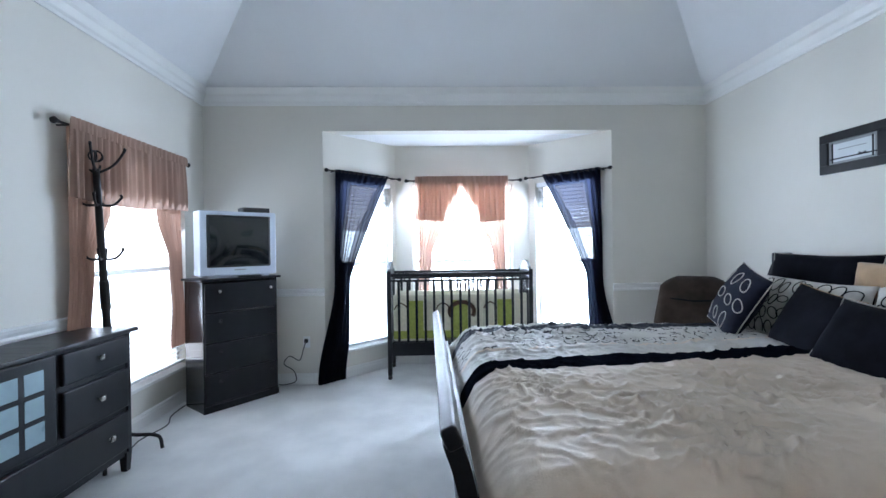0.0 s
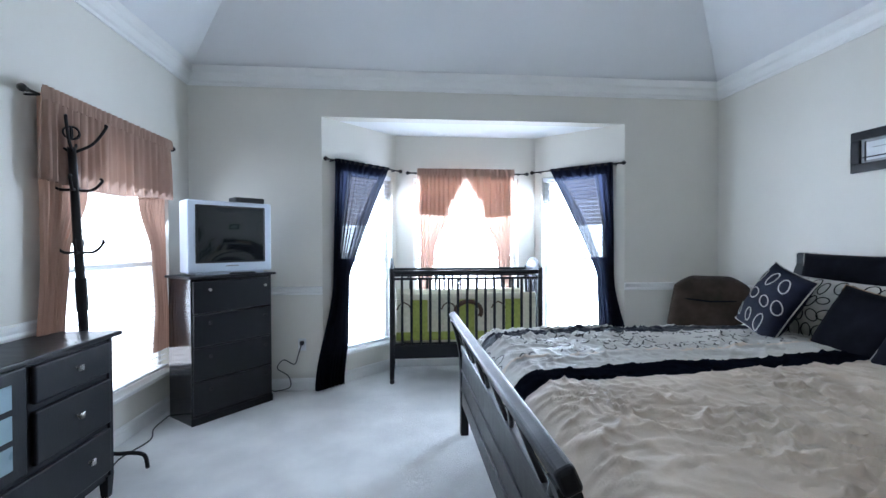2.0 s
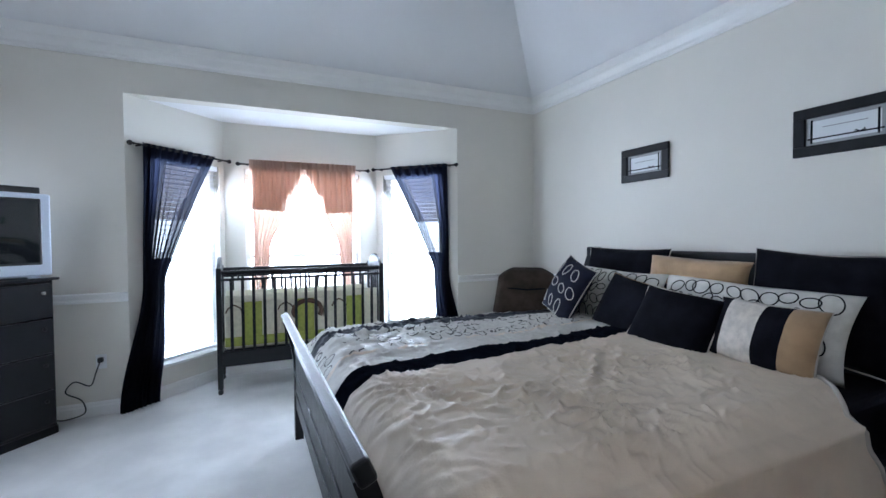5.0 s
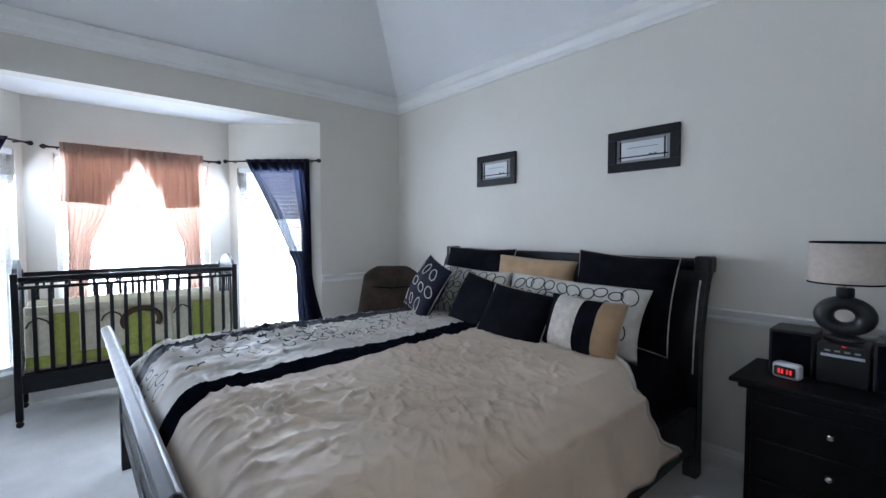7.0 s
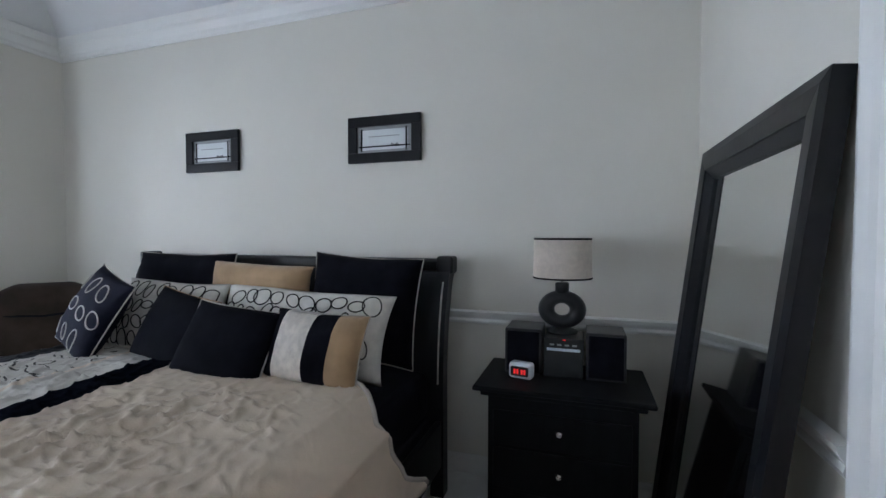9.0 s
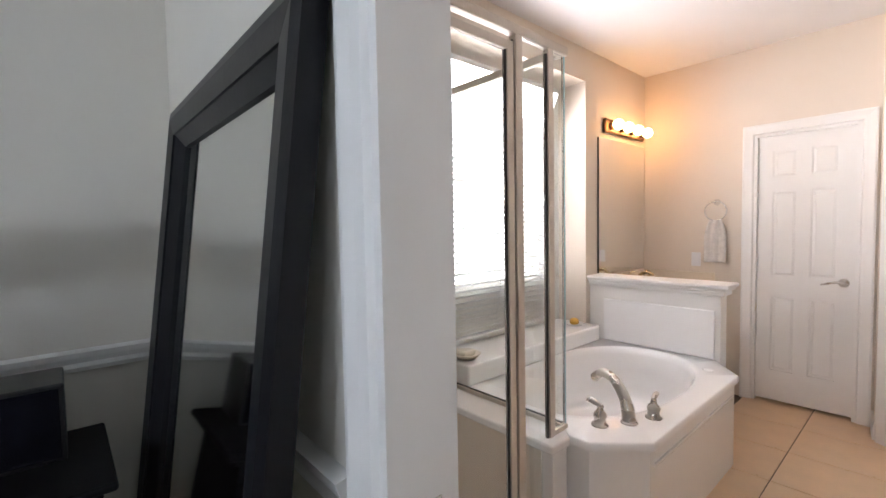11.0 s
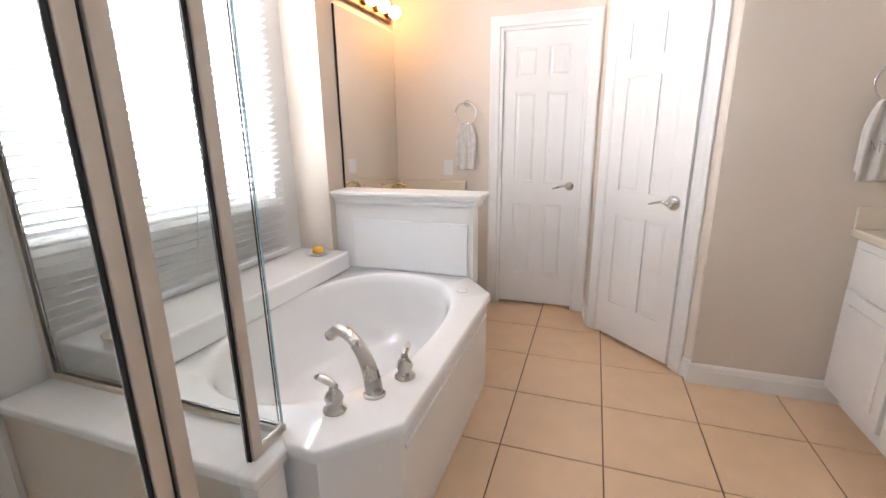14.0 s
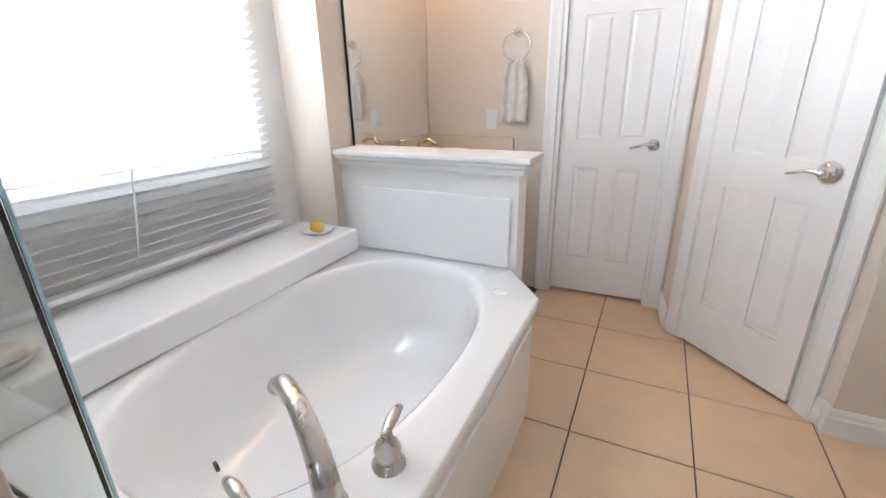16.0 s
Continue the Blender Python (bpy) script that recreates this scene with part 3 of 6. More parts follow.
def tan_set(m, xa, xb, z1, zval, z0, inner_top, seed, label):
    """Two tan side panels meeting at the top and parting below, under a gathered valance."""
    mid = (xa + xb) / 2
    for k, (l, r) in enumerate(((xa, mid), (mid, xb))):
        if k == 0:
            L = key_line([(0, l + 0.02), (0.55, l + 0.03), (1, l - 0.02)])
            R = key_line([(0, r), (0.3, lerp(r, l, 0.40)), (0.55, lerp(r, l, 0.66)), (0.8, lerp(r, l, 0.72)), (1, lerp(r, l, 0.66))])
        else:
            R = key_line([(0, r - 0.02), (0.55, r - 0.03), (1, r + 0.02)])
            L = key_line([(0, l), (0.3, lerp(l, r, 0.40)), (0.55, lerp(l, r, 0.66)), (0.8, lerp(l, r, 0.72)), (1, lerp(l, r, 0.66))])
        bm = cloth_sheet(z1, L, R, lambda s, u: z1 + 0.01 - (z1 + 0.01 - z0) * s, 8, lambda s: 0.012, seed=seed + k)
        ob = tagged(obj("curtain", bm, M_TAN, None, True), "sheer tan side curtain drawn apart at a window", "curtain", "curtains at the windows")
        ob.matrix_world = m
    wave = lambda u: 0.018 * math.sin(5 * u + seed)
    bm = cloth_sheet(z1, lambda s: xa - 0.01 * s, lambda s: xb + 0.01 * s, lambda s, u: z1 + 0.03 - (z1 + 0.03 - zval + wave(u)) * s, 16, lambda s: 0.012 + 0.010 * s, cols=150, seed=seed + 5)
    ob = tagged(obj("valance", bm, M_TAN_DARK, None, True), label, "valance", "valances over the windows")
    ob.matrix_world = m @ Matrix.Translation((0, 0.03, 0))
    head = cloth_sheet(z1, lambda s: xa - 0.004, lambda s: xb + 0.004, lambda s, u: z1 + 0.045 - 0.075 * s, 24, lambda s: 0.009, rows=6, cols=150, seed=seed + 5)
    bmesh.ops.translate(head, vec=(0, 0.014, 0), verts=head.verts[:])
    part("heading", head, M_TAN_DARK, ob, "gathered rod pocket", True)
    return ob


# west window
mw = wall_frame((XW, YN), (XW, YS))
wx = lambda y: YN - y
make_window("window_1", mw, wx(WWIN[1]), wx(WWIN[0]), WWIN[2], WWIN[3], 0.10, 26, "tall white sash window with a raised white blind", drop=0.55)
curtain_rod(mw, wx(6.42), wx(5.06), 2.17, "black iron curtain rod with round finials on wall")
tan_set(mw, wx(6.36), wx(5.10), 2.17, 1.72, 0.55, 0, 11, "gathered tan valance over a tall bedroom window")
# bay windows
for k, nm in enumerate(("wall_bay_west", "wall_bay_middle", "wall_bay_east")):
    a, b, w0, w1 = BWIN[nm]
    m = wall_frame(a, b)
    # y of the pose points into the room
    make_window("window_%d" % (k + 2), m, w0, w1, 0.30, 2.12, 0.10, (112, 222, 205)[k], "tall white bay window with a white blind", drop=0.28)
    ln = (Vector(a) - Vector(b)).length
    if nm == "wall_bay_middle":
        curtain_rod(m, 0.15, ln - 0.17, 2.16, "black iron curtain rod across the bay window")
        tan_set(m, 0.27, ln - 0.24, 2.16, 1.68, 0.55, 0, 31, "gathered tan valance over the middle bay window")
    elif nm == "wall_bay_west":
        curtain_rod(m, 0.02, ln - 0.04, 2.18, "black iron curtain rod in the bay")
        tieback_curtain(m, 0.16, ln - 0.10, 1, 2.18, 0.02, M_NAVY, "sheer dark navy curtain tied back at bay window", 41)
    else:
        curtain_rod(m, 0.03, ln - 0.03, 2.18, "black iron curtain rod in the bay")
        tieback_curtain(m, 0.10, ln - 0.20, -1, 2.18, 0.02, M_NAVY, "sheer dark navy curtain tied back at bay window", 43)
# plain bright sky outside
bm = bmesh.new()
add_box(bm, (-6.0, 2.0, -1.5), (-5.9, 12, 6))
add_box(bm, (-6.0, 12, -1.5), (8, 12.1, 6))
tagged(obj("backdrop_garden", bm, M_OUT), "plain overexposed daylight outside the windows", "backdrop", kind="structure")

# ---------------------------------------------------------------- bed
def profile_board(prof, y0, y1):
    """A profile in x, z carried along y."""
    bm = bmesh.new()
    a = [bm.verts.new((x, y0, z)) for x, z in prof]
    b = [bm.verts.new((x, y1, z)) for x, z in prof]
    n = len(prof)
    for i in range(n):
        bm.faces.new((a[i], b[i], b[(i + 1) % n], a[(i + 1) % n]))
    bm.faces.new(a)
    bm.faces.new(b[::-1])
    bmesh.ops.recalc_face_normals(bm, faces=bm.faces[:])
    return bm


def strip_profile(line, thick):
    """A closed band of even thickness about a line in x, z."""
    line = [Vector(p) for p in line]
    l, r = [], []
    for i, p in enumerate(line):
        d = (line[min(i + 1, len(line) - 1)] - line[max(0, i - 1)]).normalized()
        n = Vector((-d.y, d.x))
        l.append(p + n * thick / 2)
        r.append(p - n * thick / 2)
    return [tuple(p) for p in l + r[::-1]]


BY0, BY1 = 3.42, 5.76
bed = empty("bed", pose(0, 0, 0), "black sleigh bed made up with a taupe comforter", "bed")
hb = [(p.x, p.y) for p in curve_pts([(3.37, 0.30), (3.37, 0.70), (3.40, 0.95), (3.47, 1.15), (3.52, 1.22)], 20)]
head = part("headboard", profile_board(strip_profile(hb, 0.035), BY0 + 0.07, BY1 - 0.07), M_BLACKWOOD, bed, "black curved sleigh headboard")
for y in (BY0, BY1 - 0.075):
    post = [(p.x, p.y) for p in curve_pts([(3.39, 0.0), (3.385, 0.35), (3.385, 0.72), (3.42, 0.97), (3.485, 1.17), (3.53, 1.235)], 22)]
    part("post", profile_board(strip_profile(post, 0.075), y, y + 0.075), M_BLACKWOOD, head)
part("top_rail", box((3.475, BY0 - 0.005, 1.215), (3.565, BY1 + 0.005, 1.285), 0.018, 3), M_BLACKWOOD, head)
for y in (BY0 - 0.012, BY1 - 0.085):
    part("rail_cap", box((3.465, y, 1.20), (3.575, y + 0.095, 1.30), 0.014, 2), M_BLACKWOOD, head)
# thin ivory tube that draws the highlight down the near post as colour
edge = [Vector((p.x - 0.04, BY0 + 0.03, p.y)) for p in curve_pts([(3.385, 0.62), (3.40, 0.86), (3.44, 1.06), (3.475, 1.16)], 16)]
part("edge_highlight", tube(edge, 0.005, 6), M_EDGEHIGHLIGHT, head, "pale painted highlight along the edge of the bed post")

FY0, FY1 = 3.60, 5.79
foot = part("footboard", box((0.825, FY0 + 0.07, 0.22), (0.855, FY1 - 0.07, 0.60), 0.005), M_BLACKWOOD, bed, "black panelled footboard")
fp = [(p.x, p.y) for p in curve_pts([(0.845, 0.0), (0.845, 0.30), (0.84, 0.55), (0.81, 0.72), (0.775, 0.83)], 18)]
for y in (FY0, FY1 - 0.07):
    part("post", profile_board(strip_profile(fp, 0.055), y, y + 0.07), M_BLACKWOOD, foot)
m = Matrix.Translation((0.775, 0, 0.845)) @ pose(0, 0, 0, 0, -24, 0)
part("top_rail", box((-0.026, FY0 - 0.02, -0.035), (0.026, FY1 + 0.02, 0.035), 0.014, 3, m), M_BLACKWOOD, foot, "black rounded top rail with a sheen")
part("middle_rail", box((0.815, FY0 + 0.07, 0.61), (0.857, FY1 - 0.07, 0.66), 0.008), M_BLACKWOOD, foot)
n = 9
for i in range(n):
    y = lerp(FY0 + 0.18, FY1 - 0.18, i / (n - 1))
    s = 0.09 if i % 2 else -0.09
    part("brace", tube([(0.83, y - s, 0.655), (0.805, y, 0.73), (0.782, y + s, 0.815)], 0.011, 8), M_BLACKWOOD, foot, smooth=True)
for z in (0.34, 0.47):
    part("panel_strip", box((0.815, FY0 + 0.07, z), (0.827, FY1 - 0.07, z + 0.012), 0.003), M_BLACKWOOD, foot)
for y in (BY0 + 0.01, BY1 - 0.05):
    part("side_rail", box((0.85, y, 0.17), (3.37, y + 0.035, 0.42), 0.008), M_BLACKWOOD, bed, "black side rail")
part("box_spring", box((0.87, BY0 + 0.06, 0.22), (3.35, BY1 - 0.06, 0.45), 0.03, 3), M_BLACKCLOTH, bed, "black cloth bed base")

mat_bm = box((1.02, BY0 + 0.07, 0.45), (3.33, BY1 - 0.07, 0.70), 0.05, 4)
tagged(obj("mattress", mat_bm, M_BLACKCLOTH), "thick mattress under black fitted sheet on bed base", "mattress")


def comforter():
    nx, ny = 230, 270
    x0, x1 = 0.87, 2.92
    bm = bmesh.new()
    g = []
    y0, y1 = BY0 - 0.30, BY1 + 0.32
    rnd = random.Random(14)
    # stitched tacks that gather the satin into small stars of folds
    tacks = [(0.95 + 0.27 * i + rnd.uniform(-0.07, 0.07), y0 + 0.12 + 0.27 * j + rnd.uniform(-0.07, 0.07), rnd.uniform(0, 6.28), rnd.choice((5, 6, 7)), rnd.uniform(0.5, 1.0)) for i in range(8) for j in range(11)]
    for i in range(nx + 1):
        u = i / nx
        row = []
        for j in range(ny + 1):
            v = j / ny
            y = lerp(y0, y1, v)
            # how far the cloth hangs past each side
            hang_n = max(0.0, (BY0 + 0.02) - y)
            hang_f = max(0.0, y - (BY1 - 0.02))
            xend = x1 - 0.36 * max(0.0, min(1.0, (BY0 + 0.5 - y) / 0.5)) ** 2 + 0.02 * math.sin(9 * v) + 0.7 * hang_n + 0.12 * max(0.0, min(1.0, (hang_n - 0.14) / 0.16)) ** 2
            x = lerp(x0, xend, u)
            p = Vector((x, y, 0.0))
            top = 0.775 + 0.018 * noise.noise(p * 1.6)
            crease = 0.0
            soft = (0.9 if y > 4.35 else 1.0) * (0.5 + 1.4 * max(0.0, 0.45 + noise.noise(p * 2.1 + Vector((7, 2, 1)))))
            for k, (fx, fy, am) in enumerate(((3.2, 4.5, 0.008), (6.5, 9, 0.012), (13, 15, 0.009))):
                q = noise.noise(Vector((x * fx + 0.6 * noise.noise(p * 3), y * fy, 3.1 * k)))
                crease += am * soft * (1 - min(1, abs(q) * 4.6)) ** 2
            for tx, ty, ph, kn, am in tacks:
                dx, dy = x - tx, y - ty
                rr = math.hypot(dx, dy)
                if rr < 0.22:
                    th = math.atan2(dy, dx) + 1.2 * noise.noise(Vector((x * 5, y * 5, ph)))
                    fold = (0.5 + 0.5 * math.cos(kn * th + ph)) ** 3
                    crease += am * ((0.011 * fold) * min(1, rr / 0.02) * (1 - rr / 0.22) ** 1.5 - 0.010 * math.exp(-(rr / 0.03) ** 2))
            z = top + crease * (0.55 if u > 0.8 else 1.0)
            rn = min(1.0, max(0.0, (y - (BY0 - 0.02)) / 0.20))
            rf = min(1.0, max(0.0, ((BY1 + 0.02) - y) / 0.20))
            rfoot = min(1.0, max(0.0, (x - 0.87) / 0.20))
            edge = min(1, (1 - (1 - rn) ** 2.2)) * min(1, (1 - (1 - rf) ** 2.2))
            z = lerp(0.64, z, edge)
            z = lerp(0.60, z, 1 - (1 - rfoot) ** 2.4)
            yy = y
            if hang_n or hang_f:
                h = hang_n + hang_f
                z -= h * 0.93
                s = -1 if hang_n else 1
                base = (BY0 - 0.015) if hang_n else (BY1 + 0.015)
                yy = base + s * (0.02 + 0.10 * h + 0.014 * math.sin(x * 15 + 2 * noise.noise(p * 2)) * min(1, h * 8))
            row.append(bm.verts.new((x, yy, z)))
        g.append(row)
    for i in range(nx):
        for j in range(ny):
            bm.faces.new((g[i][j], g[i + 1][j], g[i + 1][j + 1], g[i][j + 1]))
    r = bmesh.ops.extrude_face_region(bm, geom=bm.faces[:])
    hem = [v for v in r["geom"] if isinstance(v, bmesh.types.BMVert)]
    for v in hem:
        v.co.z -= 0.022
    bmesh.ops.recalc_face_normals(bm, faces=bm.faces[:])
    line = [g[nx][j].co.copy() + Vector((0.004, 0, 0.004)) for j in range(0, ny + 1, 2)]
    ob = tagged(obj("comforter", bm, M_COMFORTER, None, True), "wrinkled taupe satin comforter with black band and loop-printed strip on bed", "comforter")
    part("piping", tube(line, 0.010, 8), M_PIPING, ob, "ivory piped hem", True)
    return ob


comforter()


def pillow(name, w, h, d, m, mat, label, pipe=None, group="pillows on the bed", corner=0.10, seed=1, loops=None):
    """A stuffed cushion, w by h, d thick, standing in its own x, z plane."""
    n = 26
    bm = bmesh.new()
    rnd = random.Random(seed)
    off = rnd.uniform(0, 50)
    sides = []
    for s in (-1, 1):
        g = []
        for i in range(n + 1):
            row = []
            for j in range(n + 1):
                u, v = 2 * i / n - 1, 2 * j / n - 1
                pinch = 1 - corner * (1 - abs(u) ** 2) * abs(v) ** 3 * 0.6
                pinch2 = 1 - corner * (1 - abs(v) ** 2) * abs(u) ** 3 * 0.6
                t = max(0, (1 - abs(u) ** 2.6)) ** 0.55 * max(0, (1 - abs(v) ** 2.6)) ** 0.55
                wob = 0.10 * noise.noise(Vector((u * 2.2 + off, v * 2.2, s)))
                x, z = u * w / 2 * pinch2, v * h / 2 * pinch
                row.append(bm.verts.new((x, s * d / 2 * t * (1 + wob), z + 0.012 * noise.noise(Vector((u + off, v, 0))))))
            g.append(row)
        sides.append(g)
        for i in range(n):
            for j in range(n):
                f = (g[i][j], g[i + 1][j], g[i + 1][j + 1], g[i][j + 1])
                bm.faces.new(f if s < 0 else f[::-1])
    bmesh.ops.remove_doubles(bm, verts=bm.verts[:], dist=0.0008)
    ob = tagged(obj(name, bm, mat, None, True), label, "pillow", group)
    if isinstance(mat, (list, tuple)):
        for p in ob.data.polygons:
            u = p.center.x / w + 0.5
            p.material_index = 0 if u < 0.16 else 1 if u < 0.50 else 0 if u < 0.74 else 2
    ob.matrix_world = m
    if loops is not None:
        # curling line work laid on the front of the cloth
        line_mat, size, count, radius = loops

        def front(a, b):
            u, v = max(-0.93, min(0.93, a * 2 / w)), max(-0.93, min(0.93, b * 2 / h))
            pinch = 1 - corner * (1 - abs(u) ** 2) * abs(v) ** 3 * 0.6
            pinch2 = 1 - corner * (1 - abs(v) ** 2) * abs(u) ** 3 * 0.6
            t = max(0, (1 - abs(u) ** 2.6)) ** 0.55 * max(0, (1 - abs(v) ** 2.6)) ** 0.55
            wob = 0.10 * noise.noise(Vector((u * 2.2 + off, v * 2.2, -1)))
            return (u * w / 2 * pinch2, -d / 2 * t * (1 + wob) - 0.0005, v * h / 2 * pinch + 0.012 * noise.noise(Vector((u + off, v, 0))))

        bm = bmesh.new()
        rows_of = max(1, round(h / (size * 2.5)))
        pick = random.Random(seed)
        for r in range(rows_of):
            for k in range(count):
                xc = w * ((k + 0.5 + 0.5 * (r % 2) - 0.25) / count - 0.5) * 0.88 + pick.uniform(-0.25, 0.25) * size
                zc = h * ((r + 0.5) / rows_of - 0.5) * 0.86 + pick.uniform(-0.25, 0.25) * size
                turn, long = pick.uniform(0, 3.14), size * pick.uniform(0.8, 1.2)
                wide = long * pick.uniform(0.55, 0.85)
                ring = [2 * math.pi * i / 18 for i in range(20)]
                add_tube(bm, [front(xc + long * math.cos(a) * math.cos(turn) - wide * math.sin(a) * math.sin(turn), zc + long * math.cos(a) * math.sin(turn) + wide * math.sin(a) * math.cos(turn)) for a in ring], radius, 5)
        part("loop_print", bm, line_mat, ob, "curling loops on the cloth", True)
    if pipe is not None:
        pts = []
        for a, b in (((-1, -1), (1, -1)), ((1, -1), (1, 1)), ((1, 1), (-1, 1)), ((-1, 1), (-1, -1))):
            for k in range(10):
                u, v = lerp(a[0], b[0], k / 10), lerp(a[1], b[1], k / 10)
                pts.append((u * w / 2 * (1 - corner * (1 - v * v) * abs(u) ** 3 * 0.6), 0, v * h / 2 * (1 - corner * (1 - u * u) * abs(v) ** 3 * 0.6)))
        pts.append(pts[0])
        part("piping", tube(pts, 0.004, 6), pipe, ob, "ivory piping", True)
    return ob


def lean(x, y, z, tilt, turn=0, roll=0):
    """A cushion facing the foot of the bed, leaning back by tilt degrees."""
    return Matrix.Translation((x, y, z)) @ pose(0, 0, 0, 0, 0, -90 + turn) @ pose(0, 0, 0, -tilt) @ pose(0, 0, 0, 0, roll, 0)


PZ = 0.72
pillow("pillow", 0.80, 0.56, 0.20, lean(3.27, 5.15, PZ + 0.31, 10, 0, 0), M_BLACKCLOTH, "black square pillow with ivory piping against headboard", M_PIPING, seed=2)
pillow("pillow", 0.66, 0.58, 0.20, lean(3.27, 3.86, PZ + 0.30, 8, 0, 3), M_BLACKCLOTH, "black square pillow with ivory piping against headboard", M_PIPING, seed=3)
pillow("bolster_pillow", 0.72, 0.20, 0.18, lean(3.25, 4.52, PZ + 0.43, 8, 0, 2), M_TANCLOTH, "tan suede long pillow resting behind printed pillows", seed=4)
pillow("pillow", 0.80, 0.44, 0.20, lean(3.09, 5.05, PZ + 0.215, 20, 0, 1), M_LOOPS, "ivory pillow printed with black loops, standing on bed", seed=5, loops=(M_BLACKCLOTH, 0.050, 8, 0.0036))
pillow("pillow", 1.06, 0.44, 0.20, lean(3.09, 4.14, PZ + 0.20, 20, 0, 2), M_LOOPS, "ivory pillow printed with black loops, standing on bed", seed=6, loops=(M_BLACKCLOTH, 0.050, 10, 0.0036))
pillow("cushion", 0.50, 0.48, 0.16, lean(2.86, 5.32, PZ + 0.26, 26, -12, 14), M_NAVYRINGS, "navy cushion with ivory embroidered rings and piping", M_PIPING, seed=7, loops=(M_PIPING, 0.056, 3, 0.0042))
pillow("cushion", 0.50, 0.40, 0.15, lean(2.90, 4.78, PZ + 0.20, 26, -6, 8), M_BLACKCLOTH, "black velvet cushion leaning on printed pillows", M_TANCLOTH, seed=8)
pillow("cushion", 0.52, 0.38, 0.15, lean(2.80, 4.33, PZ + 0.18, 30, 4, 6), M_BLACKCLOTH, "black cushion with ivory piping on the comforter", M_PIPING, seed=9)
pillow("cushion", 0.50, 0.34, 0.17, lean(2.86, 3.88, PZ + 0.18, 22, 0, 2), [M_BLACKCLOTH, M_SILVERCLOTH, M_TANCLOTH], "striped black, silver and tan cushion on bed", M_PIPING, seed=10)


# ---------------------------------------------------------------- case furniture
def knob(name, parent, m, mat, r=0.014):
    return part(name, lathe([(0.005, 0), (0.005, 0.012), (r * 0.8, 0.014), (r, 0.020), (r * 0.85, 0.027), (r * 0.3, 0.030)], 12, m), mat, parent, "small metal knob", True)


def square_knob(parent, m):
    bm = box((-0.006, -0.006, 0), (0.006, 0.006, 0.014), 0.0, 1, m)
    add_box(bm, (-0.015, -0.015, 0.014), (0.015, 0.015, 0.026), 0.004, 2, m)
    return part("knob", bm, M_NICKEL, parent, "square brushed nickel knob")


def chest_of_drawers():
    w, d, h = 0.682, 0.37, 1.135
    m = Matrix.Translation((-1.168, 6.059, 0)) @ pose(0, 0, 0, 0, 0, 50.5)
    c = empty("chest_of_drawers", m, "black four-drawer chest standing askew in room corner", "chest of drawers")
    part("body", box((0, 0.018, 0.0), (w, d, h - 0.02), 0.004), M_LACQUER, c, "glossy black sides")
    part("top", box((-0.025, -0.02, h - 0.02), (w + 0.025, d + 0.01, h), 0.006, 3), M_BLACKWOOD, c, "black moulded top")
    part("plinth", box((-0.004, 0.008, 0.0), (w + 0.004, 0.03, 0.06), 0.004), M_BLACKWOOD, c)
    n, z0 = 4, 0.075
    dh = (h - 0.035 - z0) / n
    for k in range(n):
        dr = part("drawer", box((0.012, 0.0, z0 + k * dh + 0.006), (w - 0.012, 0.03, z0 + (k + 1) * dh - 0.006), 0.006, 2), M_BLACKWOOD, c)
        for x in (0.13, w - 0.08):
            knob("knob", dr, Matrix.Translation((x, 0.002, z0 + (k + 0.72) * dh)) @ pose(0, 0, 0, 90), M_NICKEL if k == 3 else M_BLACKWOOD, 0.013)
    return c


chest_of_drawers()


